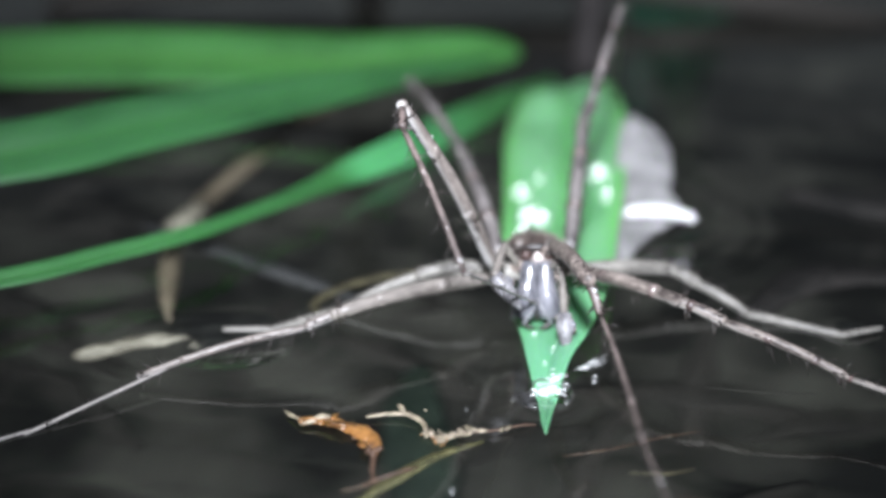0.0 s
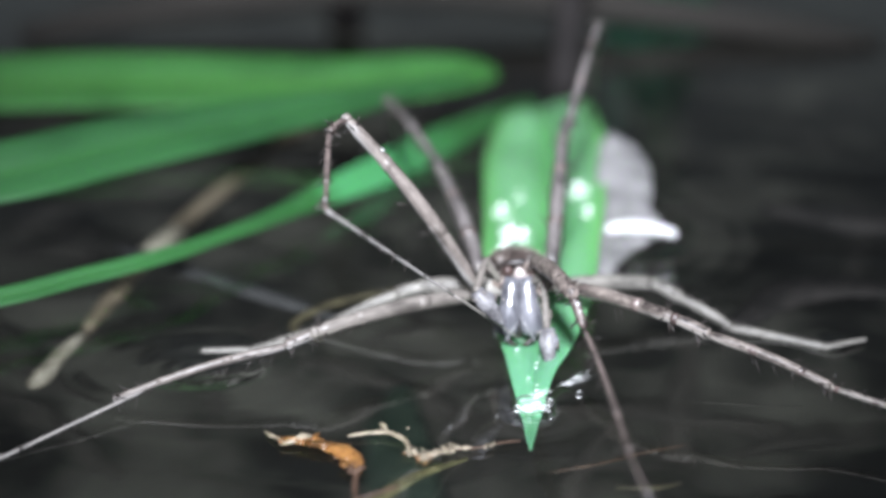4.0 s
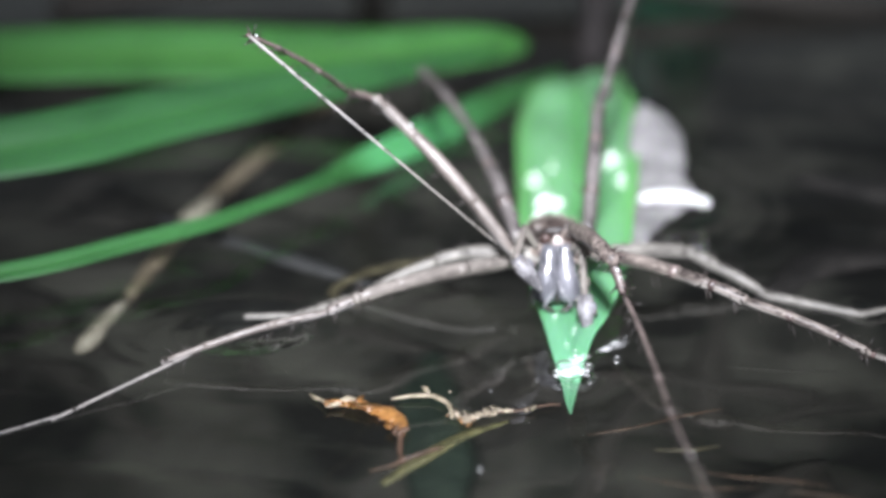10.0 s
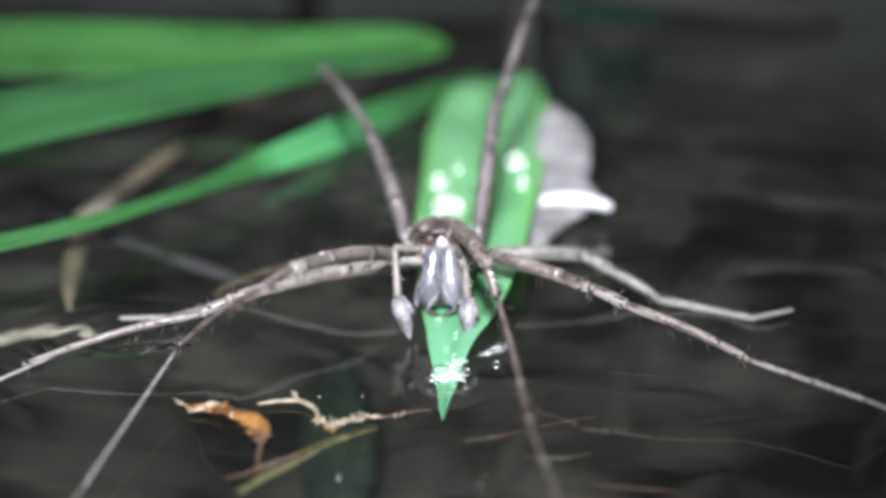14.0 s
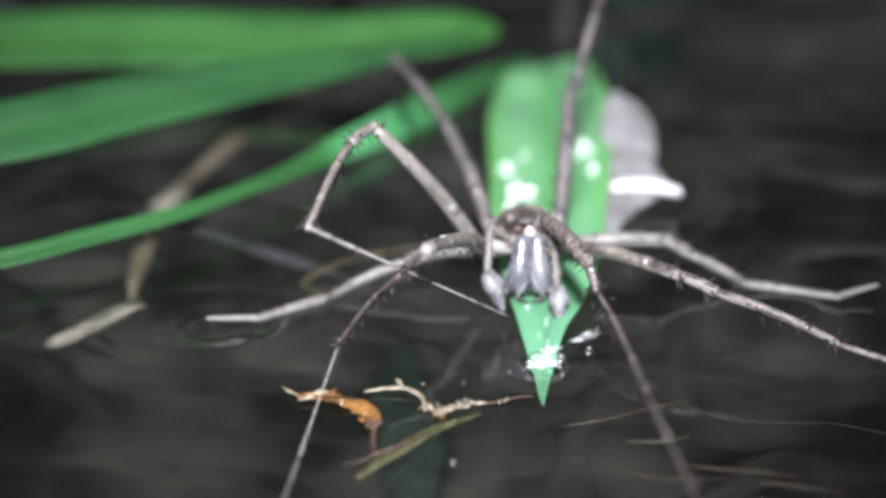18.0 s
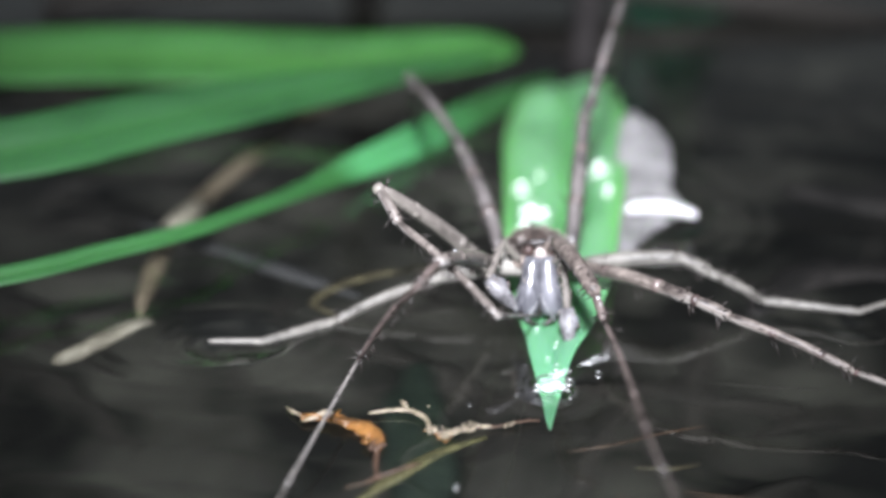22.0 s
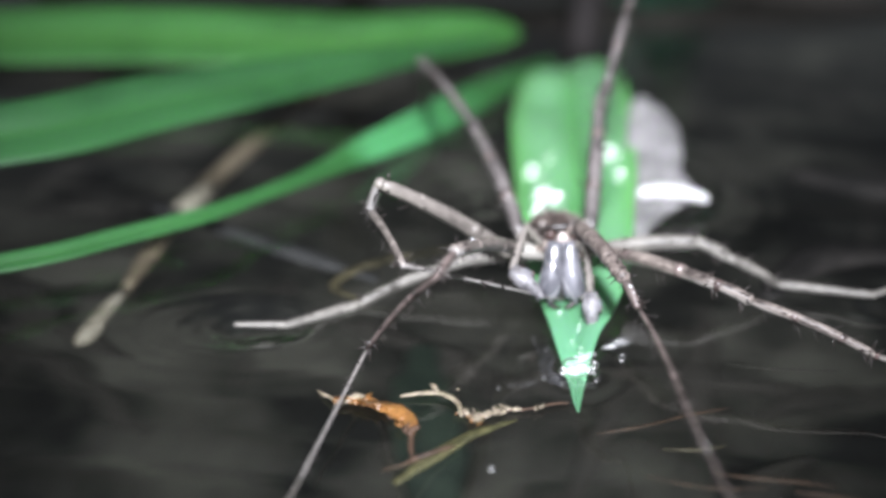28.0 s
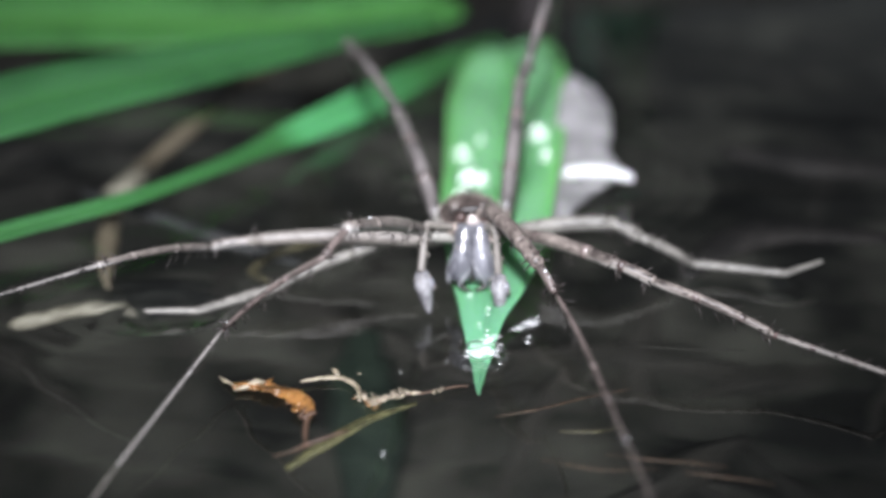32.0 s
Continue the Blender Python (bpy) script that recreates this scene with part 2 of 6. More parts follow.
BROWN = surface("brown rootlet", (0.035, 0.02, 0.013), (0.12, 0.07, 0.045), 0.5, 900, 0.5)
SUNK_GREEN = surface("dim deep green", (0.010, 0.020, 0.014), (0.045, 0.070, 0.050), 0.7, 200, 0.3)
OLIVE = surface("sunken olive leaf", (0.035, 0.033, 0.012), (0.17, 0.155, 0.07), 0.6, 500, 0.3)
# the lobe's lit fold is painted into this whiter copy of the petal
PETAL_LIT = surface("white petal", (0.52, 0.52, 0.52), (0.80, 0.80, 0.79), 0.45, 380, 0.3, through=0.35)
GREY = surface("translucent grey petal", (0.13, 0.126, 0.126), (0.28, 0.272, 0.27), 0.5, 300, 0.4, through=0.3)
LEG = surface("leg brown", (0.022, 0.016, 0.015), (0.275, 0.232, 0.202), 0.48, 900, 0.6, 0.45, stretch=(1, 1, 0.45), belly=(0.40, 0.375, 0.34))
LEG_PALE = surface("leg grey", (0.08, 0.074, 0.066), (0.27, 0.252, 0.222), 0.46, 600, 0.6, 0.45, stretch=(1, 1, 0.45), belly=(0.31, 0.295, 0.265))
LEG_UMBER = surface("leg umber", (0.024, 0.018, 0.016), (0.195, 0.152, 0.138), 0.42, 1000, 0.6, 0.55, stretch=(1, 1, 0.5))
LEG_GREY = surface("leg ash grey", (0.026, 0.022, 0.021), (0.215, 0.192, 0.185), 0.36, 420, 0.5, 0.7, stretch=(1, 1, 0.45), belly=(0.165, 0.15, 0.145))
LEG_BEIGE = surface("leg beige", (0.09, 0.078, 0.07), (0.255, 0.228, 0.203), 0.45, 520, 0.6, 0.5, stretch=(1, 1, 0.4), belly=(0.25, 0.23, 0.198))
LEG_TAN = surface("leg tan", (0.06, 0.05, 0.044), (0.25, 0.215, 0.192), 0.42, 700, 0.6, 0.55, stretch=(1, 1, 0.4), belly=(0.38, 0.365, 0.35))
LEG_DARK = surface("leg dark", (0.03, 0.022, 0.02), (0.16, 0.11, 0.10), 0.4, 1200, 0.6)
LEG_RING = surface("leg ring", (0.04, 0.03, 0.028), (0.22, 0.17, 0.155), 0.32, 900, 0.5, 0.8)
SPINE = surface("spine black", (0.012, 0.010, 0.010), (0.05, 0.04, 0.035), 0.4, 900)
HAIR = surface("pale hair", (0.30, 0.26, 0.23), (0.5, 0.45, 0.4), 0.6, 900)
SHELL = surface("carapace brown", (0.006, 0.0045, 0.0045), (0.10, 0.074, 0.064), 0.42, 620, 0.9, 0.6, fine=2.2)
MOTTLE = surface("mottled brown and cream", (0.02, 0.014, 0.012), (0.44, 0.36, 0.31), 0.55, 1500, 0.8, 0.4, fine=2.2, span=(0.58, 0.86))
LEG_MOTTLE = surface("mottled leg brown", (0.035, 0.026, 0.023), (0.26, 0.215, 0.19), 0.45, 1400, 0.7, 0.5, fine=2.4, span=(0.5, 0.95))
BAND = surface("carapace pale band", (0.05, 0.04, 0.037), (0.42, 0.375, 0.35), 0.6, 900, 0.8, fine=3.0)
FANG = surface("chelicera grey", (0.03, 0.03, 0.036), (0.215, 0.213, 0.235), 0.18, 800, 0.5, 0.8, stretch=(1, 1, 0.22), fine=3.0)
JAW_EDGE = surface("pale jaw edge", (0.12, 0.118, 0.126), (0.29, 0.285, 0.3), 0.4, 900, 0.4, 0.6)
EYE_RED = surface("eye red brown", (0.03, 0.014, 0.011), (0.085, 0.046, 0.037), 0.5, 700, 0.2, 0.7)
CREAM = surface("cream hair", (0.34, 0.28, 0.26), (0.74, 0.66, 0.62), 0.6, 900, 0.6)
PALP = surface("palp grey", (0.06, 0.056, 0.06), (0.31, 0.30, 0.31), 0.45, 800, 0.6)
EYE_M = surface("eye black", (0.008, 0.007, 0.007), (0.02, 0.018, 0.018), 0.05, 300, 0, 0.9)
ABDOMEN = surface("abdomen brown", (0.07, 0.05, 0.04), (0.24, 0.18, 0.14), 0.6, 600, 0.7)

# ---- builders (millimetres in, metres out) ----
MM = 0.001


def finish(bm, name, material, parent=None, label="", smooth=True):
    me = bpy.data.meshes.new(name)
    bm.to_mesh(me)
    bm.free()
    for p in me.polygons:
        p.use_smooth = smooth
    if material:
        me.materials.append(material)
    ob = new(name, me)
    if parent:
        ob.parent = parent
    return tagged(ob, label)


def part(name, bm, material, parent, label=""):
    return finish(bm, name, material, parent, label)


def thing(name, x, y, z, label, category, group="", kind=""):
    ob = new(name)
    ob.empty_display_size = 0.002
    ob.location = (x * MM, y * MM, z * MM)
    return tagged(ob, label, category, group, kind)


def frames_along(path):
    """Tangents and two steady normals along a path of Vectors."""
    out, side = [], None
    for i, p in enumerate(path):
        d = (path[min(i + 1, len(path) - 1)] - path[max(i - 1, 0)]).normalized()
        if side is None:
            side = d.cross(Vector((0, 0, 1)))
            if side.length < 0.05:
                side = d.cross(Vector((0, 1, 0)))
        side = (side - d * side.dot(d)).normalized()
        out.append((d, side, side.cross(d)))
    return out


def tube(bm, path, radii, sides=10, wobble=0.0, seed=0, flat=1.0):
    """A closed tube through path (mm), with a radius at each point."""
    pts = [Vector(p) for p in path]
    rnd = random.Random(seed)
    rings = []
    for p, r, (d, s, u) in zip(pts, radii, frames_along(pts)):
        ring = []
        for k in range(sides):
            a = 2 * math.pi * k / sides
            q = r * (1 + wobble * (rnd.random() - 0.5))
            ring.append(bm.verts.new((p + s * (q * math.cos(a)) + u * (q * flat * math.sin(a))) * MM))
        rings.append(ring)
    for a, b in zip(rings, rings[1:]):
        for k in range(sides):
            bm.faces.new((a[k], a[(k + 1) % sides], b[(k + 1) % sides], b[k]))
    bm.faces.new(list(reversed(rings[0])))
    bm.faces.new(rings[-1])
    return bm


def smooth_path(points, steps=6):
    """Catmull-Rom through the points, any number of values each."""
    pts = [np.array(p, float) for p in points]
    out = []
    for i in range(len(pts) - 1):
        a, b, c, d = pts[max(i - 1, 0)], pts[i], pts[i + 1], pts[min(i + 2, len(pts) - 1)]
        for k in range(steps):
            t = k / steps
            out.append(0.5 * (2 * b + (c - a) * t + (2 * a - 5 * b + 4 * c - d) * t * t + (3 * b - a - 3 * c + d) * t ** 3))
    return out + [pts[-1]]


def strip(bm, centre, half, fold=0.0, thick=0.25, across=8, tilt=0.0, ripple=0.0, seed=0):
    """A blade of some thickness along centre (mm): half widths, a V fold (edges up by fold times the half width), a sideways tilt."""
    pts = [Vector(p[:3]) for p in centre]
    uv = bm.loops.layers.uv.new("UVMap")
    top, low = [], []
    n = len(pts)
    for i, (p, h) in enumerate(zip(pts, half)):
        d = (pts[min(i + 1, n - 1)] - pts[max(i - 1, 0)]).normalized()
        side = d.cross(Vector((0, 0, 1))).normalized()
        up = side.cross(d)
        lean = tilt[i] if isinstance(tilt, list) else tilt
        ct, st = math.cos(lean), math.sin(lean)
        side, up = side * ct + up * st, up * ct - side * st
        rt, rl = [], []
        for k in range(across + 1):
            v = 2 * k / across - 1
            z = fold * h * (abs(v) ** 0.8 - 0.45 * v * v) + ripple * math.sin(0.5 * i + 2.2 * v + seed) * h * 0.1
            q = p + side * (v * h) + up * z
            rt.append(bm.verts.new((q + up * thick * 0.5) * MM))
            rl.append(bm.verts.new((q - up * thick * 0.5 * (1 - 0.6 * abs(v))) * MM))
        top.append(rt), low.append(rl)

    def face(vs, coords):
        f = bm.faces.new(vs)
        for lp, c in zip(f.loops, coords):
            lp[uv].uv = c

    for i in range(n - 1):
        for k in range(across):
            c = [(i / n, k / across), ((i + 1) / n, k / across), ((i + 1) / n, (k + 1) / across), (i / n, (k + 1) / across)]
            face((top[i][k], top[i + 1][k], top[i + 1][k + 1], top[i][k + 1]), c)
            face((low[i][k + 1], low[i + 1][k + 1], low[i + 1][k], low[i][k]), c[::-1])
        for k, flip in ((0, False), (across, True)):
            q = (low[i][k], low[i + 1][k], top[i + 1][k], top[i][k])
            face(q[::-1] if flip else q, [(i / n, k / across)] * 4)
    for i in (0, n - 1):
        for k in range(across):
            q = (top[i][k], top[i][k + 1], low[i][k + 1], low[i][k])
            face(q if i == 0 else q[::-1], [(i / n, 0.5)] * 4)
    return bm


def ball(bm, centre, radii, rings=10, sides=16, turn=None):
    m = Matrix.Translation(Vector(centre) * MM) @ (turn or Matrix.Identity(4)) @ Matrix.Diagonal((*[r * MM for r in radii], 1))
    return bmesh.ops.create_uvsphere(bm, u_segments=sides, v_segments=rings, radius=1, matrix=m)["verts"]


# ---- pond ----
def mesh_sheet(name, xs, ys, height, material, kind_label, category):
    """A sheet over a grid of xs by ys (mm)."""
    X, Y = np.meshgrid(xs, ys)
    Zs = height(X, Y)
    verts = np.stack([X, Y, Zs], -1).reshape(-1, 3) * MM
    w, h = len(xs), len(ys)
    i = np.arange((h - 1) * (w - 1))
    r, c = i // (w - 1), i % (w - 1)
    a = r * w + c
    faces = np.stack([a, a + 1, a + w + 1, a + w], -1)
    me = bpy.data.meshes.new(name)
    me.from_pydata(verts.tolist(), [], faces.tolist())
    me.polygons.foreach_set("use_smooth", [True] * len(faces))
    me.materials.append(material)
    return tagged(new(name, me), kind_label, category, kind="structure")


def rings(X, Y, x, y, height, wave, reach, squash=1.0):
    d = np.hypot(X - x, (Y - y) * squash)
    return height * np.cos(2 * math.pi * d / wave) * np.exp(-d / reach)


def dimple(X, Y, x, y, depth, size):
    return -depth * np.exp(-((X - x) ** 2 + (Y - y) ** 2) / size ** 2)


def water_height(X, Y):
    z = np.zeros_like(X)
    for x, y, a in FEET:
        z += dimple(X, Y, x, y, 0.35 * a, 1.3) + rings(X, Y, x, y, 0.02 * a, 3.0, 3.5)
    z += rings(X, Y, 20.5, 100, 0.22, 3.4, 5.0, 0.7) + rings(X, Y, -17, 71.8, 0.16, 3.0, 4.0, 1.6) + rings(X, Y, 4, 90, 0.07, 4.0, 5.0) + rings(X, Y, 7.2, 64, 0.05, 2.2, 3.0)
    z += 0.012 * np.sin(X * 0.21 + 1.3 * np.sin(Y * 0.11)) + 0.016 * np.sin(Y * 0.46 + 1.6 * np.sin(X * 0.07 + 0.5)) + 0.010 * np.sin(Y * 1.5 + 2.1 * np.sin(X * 0.11 + 1.7)) + 0.016 * np.sin(Y * 0.9 + X * 0.22 + 2 * np.sin(X * 0.06))
    # raised rims of water round the petal, the hind foot and the resting foot
    for x, y, r, height, width, squash in ((20.5, 100, 6.6, 0.12, 0.6, 0.7), (20.5, 100, 8.6, 0.09, 0.6, 0.7), (20.5, 100, 11.0, 0.05, 0.8, 0.7), (2.4, 95.5, 1.7, 0.22, 0.3, 0.8), (-18.0, 72.0, 2.6, 0.13, 0.35, 1.9), (-18.0, 72.0, 4.4, 0.12, 0.35, 1.9), (-18.0, 72.0, 6.4, 0.08, 0.4, 1.9), (-17.5, 72.0, 9.0, 0.05, 0.5, 1.9)):
        z += height * np.exp(-((np.hypot(X - x, (Y - y) * squash) - r) / width) ** 2)
    # the resting foot presses a shallow hollow into the skin of the water
    z -= 0.9 * np.exp(-((X + 16.6) / 4.2) ** 2 - ((Y - 72.2) / 3.0) ** 2)
    near = np.exp(-(np.maximum(np.hypot(X - 5, Y - 80) - 90, 0) / 30) ** 2)
    return z * near


def spread(lo, hi, fine_lo, fine_hi, fine, steps):
    """Grid lines, close together from fine_lo to fine_hi and ever wider apart outside."""
    a = np.arange(fine_lo, fine_hi + fine / 2, fine)
    left = fine_lo - np.geomspace(fine * 2, fine_lo - lo, steps)[::-1]
    right = fine_hi + np.geomspace(fine * 2, hi - fine_hi, steps)
    return np.concatenate([left, a, right])


FEET = [(-13.5, 72, 1.0), (-17.5, 71.7, 0.8), (25, 76.4, 1.0), (31.6, 73.8, 1.0), (7.4, 65.3, 1.0), (23, 95, 1.0), (14.5, 32.4, 1), (41, 51, 1), (-36, 57, 1)]
mesh_sheet("water", spread(-60000, 60000, -70, 75, 0.6, 26), spread(-60000, 60000, 25, 170, 0.6, 26), water_height, WATER, "still dark pond water with faint ripples round the spider's feet", "water").visible_shadow = False


def bed_height(X, Y):
    rnd = random.Random(4)
    z = -55 - 3 * np.sin(X * 0.05 + 1) * np.cos(Y * 0.043) - 2 * np.sin(X * 0.13 + Y * 0.09)
    for _ in range(60):
        x, y, s = rnd.uniform(-110, 120), rnd.uniform(20, 330), rnd.uniform(4, 16)
        z += rnd.uniform(-2.5, 4.0) * np.exp(-(((X - x) / s) ** 2 + ((Y - y) / s) ** 2))
    # the bank behind rises out of the water
    z += 87 / (1 + np.exp(-(Y - 420) / 40.0))
    return z


mesh_sheet("ground", spread(-60000, 60000, -120, 130, 4, 24), spread(-60000, 60000, 10, 460, 4, 24), bed_height, MUD, "dark muddy bottom of the pond rising to the bank behind", "ground")

# ---- floating leaf under the spider ----
def floating_leaf():
    t = thing("leaf", 8, 90, 0.5, "glossy green lance-shaped leaf floating with its tip dipped under water", "leaf")
    mid = smooth_path([(6.95, 60.7, -1.3, 0.06), (7.05, 61.9, -1.05, 0.3), (7.3, 63.8, -0.6, 0.62), (7.6, 66.3, 0.15, 1.2), (8.0, 68.9, 0.45, 1.85), (8.75, 72, 0.5, 2.8),
                       (9.6, 77, 0.6, 3.9), (10.3, 83, 0.6, 4.7), (11.0, 89.9, 0.6, 5.4), (12.1, 97.1, 0.7, 5.95), (13.0, 105.2, 0.8, 6.4), (14.0, 113.8, 0.8, 6.8), (14.8, 121.2, 1.2, 6.7),
                       (15.4, 127.6, 1.8, 6.1), (15.8, 132.0, 2.1, 5.0), (16.0, 134.8, 2.2, 3.1), (16.1, 136.2, 2.2, 0.6)], 4)
    o = Vector((8, 90, 0.5))
    mid = [[*(Vector(p[:3]) - o), p[3]] for p in mid]
    part("blade", strip(bmesh.new(), mid, [p[3] for p in mid], fold=0.5, thick=0.28, across=20, tilt=0.22, ripple=0.3), LEAF, t)
    part("midrib", tube(bmesh.new(), [(p[0], p[1], p[2] - 0.02) for p in mid[3:-4]], [0.3 * (1 - abs(2 * i / len(mid) - 0.9) * 0.5) for i in range(len(mid[3:-4]))], 8, flat=0.6), RIB, t, "paler sunken midrib")
    return t


LEAF_BLADE = [o for o in floating_leaf().children if o.name.startswith("blade")][0]
LEAF_TOP = [(Vector((8, 90, 0.5)) + v.co / MM) for v in LEAF_BLADE.data.vertices]


def leaf_height(x, y):
    near = sorted(LEAF_TOP, key=lambda p: (p.x - x) ** 2 + (p.y - y) ** 2)[:4]
    return max(p.z for p in near)


def drop(x, y, z, r, label, lean=55, yaw=-6):
    """A clear bead as a thin cap, its broad face leaning to mirror the torch."""
    bm = bmesh.new()
    turn = Matrix.Rotation(radians(yaw), 4, "Z") @ Matrix.Rotation(radians(lean), 4, "X")
    ball(bm, (0, 0, 0), (r, r, r * 0.065), 16, 22, turn)
    face = turn.to_3x3() @ Vector((0, 0, 1))
    bm.normal_update()
    bmesh.ops.delete(bm, geom=[f for f in bm.faces if f.normal.dot(face) < 0.02], context="FACES")
    ob = finish(bm, "water_drop", WET)
    ob.location = (x * MM, y * MM, z * MM)
    ob.visible_shadow = False
    return tagged(ob, label, "drop", "water drops on the leaf")


for x, y, r in ((15.2, 98.8, 1.4), (15.4, 93.6, 0.85), (7.7, 98.8, 1.2), (8.0, 91.8, 1.45), (9.4, 92.2, 0.95), (7.4, 88.6, 1.05), (9.9, 103.3, 0.75), (9.0, 96.4, 0.45)):
    drop(x, y, leaf_height(x, y) + 0.62 * r, 0.85 * r, "clear water drop lying on the green leaf", 60 if x > 13 else 59, -9 if x > 13 else -6)
for x, y, r in ((6.9, 71.2, 0.34), (8.2, 69.4, 0.3), (7.4, 67.6, 0.26), (9.5, 72.4, 0.28), (8.6, 70.8, 0.2)):
    drop(x, y, leaf_height(x, y) + 0.3 * r, r, "small clear water drop lying on the green leaf", 54)


# ---- grass blades ----
def grass(points, label, material, tilt=0.0, fold=0.3, group="grass blades over the water"):
    path = smooth_path(points, 6)
    o = Vector(path[len(path) // 2][:3])
    t = thing("grass_blade", *o, label, "grass", group)
    loc = [[*(Vector(p[:3]) - o), p[3] / 2] for p in path]
    part("blade", strip(bmesh.new(), loc, [p[3] for p in loc], fold=fold, thick=0.22, across=10, tilt=[p[4] for p in path] if len(path[0]) > 4 else tilt), material, t)
    part("midrib", tube(bmesh.new(), [(p[0], p[1], p[2] + 0.02) for p in loc[1:-1]], [0.06 + 0.02 * p[3] for p in loc[1:-1]], 6, flat=0.6), material, t)
    return t


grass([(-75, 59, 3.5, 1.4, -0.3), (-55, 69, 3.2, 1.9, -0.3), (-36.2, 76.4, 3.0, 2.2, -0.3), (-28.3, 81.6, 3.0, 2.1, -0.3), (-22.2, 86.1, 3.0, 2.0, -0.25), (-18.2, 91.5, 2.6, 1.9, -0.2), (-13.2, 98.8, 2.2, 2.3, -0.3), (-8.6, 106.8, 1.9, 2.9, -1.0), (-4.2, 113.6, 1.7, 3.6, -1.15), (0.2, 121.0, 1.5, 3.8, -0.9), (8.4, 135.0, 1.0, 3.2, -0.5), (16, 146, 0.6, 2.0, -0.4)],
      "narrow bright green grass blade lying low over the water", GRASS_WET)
grass([(-95, 72, 10, 5), (-70, 80, 9, 6.5), (-41.2, 92.0, 8.0, 7.6), (-30.3, 101.0, 8.0, 7.5), (-20.5, 108.6, 8.0, 6.4), (-9.4, 117.0, 8.0, 4.5), (-2.0, 123.3, 8.0, 3.0), (6, 131, 7.5, 1.6)],
      "broad green grass blade arching over the dark water", GRASS, tilt=-0.5)
grass([(-120, 139, 9, 7), (-90, 137, 7, 9), (-62.4, 135.5, 6.0, 10), (-42.6, 136.5, 6.0, 10.6), (-26.8, 135.5, 6.0, 10.2), (-11.4, 134.5, 6.0, 9.4), (-1, 137.5, 6.0, 8.6), (5.0, 140, 6.0, 7), (8.6, 141.5, 6, 4.5), (10.2, 142.5, 6, 1.2)],
      "wide bright green grass blade lying across behind the others", GRASS_LIME, tilt=-0.5)


# ---- white petal beside the leaf ----
def petal():
    t = thing("petal", 19.5, 96, 0, "torn translucent greyish white petal with a curled lobe painted as lit", "petal")
    # rows from the water up: y, z, x of the side at the leaf, x of the free side
    rows = smooth_path([(-8.6, -0.5, -4.6, -2.9), (-7.4, 0.1, -4.4, -2.0), (-5.4, 0.8, -3.8, -0.6), (-3.4, 1.4, -3.2, 1.9), (-1.6, 1.9, -2.9, 3.3), (0.6, 2.6, -2.8, 2.7), (3.4, 3.4, -2.4, 3.1), (7.0, 4.5, -1.9, 3.8), (10.2, 5.4, -1.2, 3.4), (12.4, 6.1, -0.7, 2.3), (13.6, 6.5, 0.0, 1.1)], 4)
    bm = bmesh.new()
    front, back, across = [], [], 14
    for i, (y, z, x0, x1) in enumerate(rows):
        f, b = [], []
        for k in range(across + 1):
            u = k / across
            puff = 0.55 * math.sin(math.pi * u) + 0.12 * math.sin(7 * u + 0.35 * i) + 0.1 * math.sin(0.9 * i + 3 * u)
            x = x0 + (x1 - x0) * u + 0.12 * math.sin(1.1 * i) * u
            f.append(bm.verts.new(Vector((x, y - 0.5 * puff, z + 0.8 * puff)) * MM))
            b.append(bm.verts.new(Vector((x, y + 0.2 - 0.5 * puff, z - 0.3 + 0.8 * puff)) * MM))
        front.append(f), back.append(b)
    for i in range(len(rows) - 1):
        for k in range(across):
            bm.faces.new((front[i][k], front[i][k + 1], front[i + 1][k + 1], front[i + 1][k]))
            bm.faces.new((back[i][k], back[i + 1][k], back[i + 1][k + 1], back[i][k + 1]))
        bm.faces.new((front[i][0], front[i + 1][0], back[i + 1][0], back[i][0]))
        bm.faces.new((front[i + 1][across], front[i][across], back[i][across], back[i + 1][across]))
    part("sheet", bm, GREY, t, "greyish translucent petal sheet")
    part("lobe", tube(bmesh.new(), [p[:3] for p in smooth_path([(-2.6, -3.3, 2.3), (-1.2, -3.3, 2.6), (0.6, -3.4, 2.6), (2.4, -3.3, 2.3), (3.7, -3.2, 1.9), (4.1, -3.1, 1.8)], 5)],
                      np.interp(np.linspace(0, 1, 26), [0, 0.08, 0.3, 0.6, 0.88, 0.96, 1], [0.3, 0.75, 0.98, 0.9, 0.62, 0.42, 0.12]), 18, 0.03, 3, flat=0.7), PETAL_LIT, t, "curled lobe whitened as a lit fold")
    return t


petal()


# ---- dead straw under the water ----


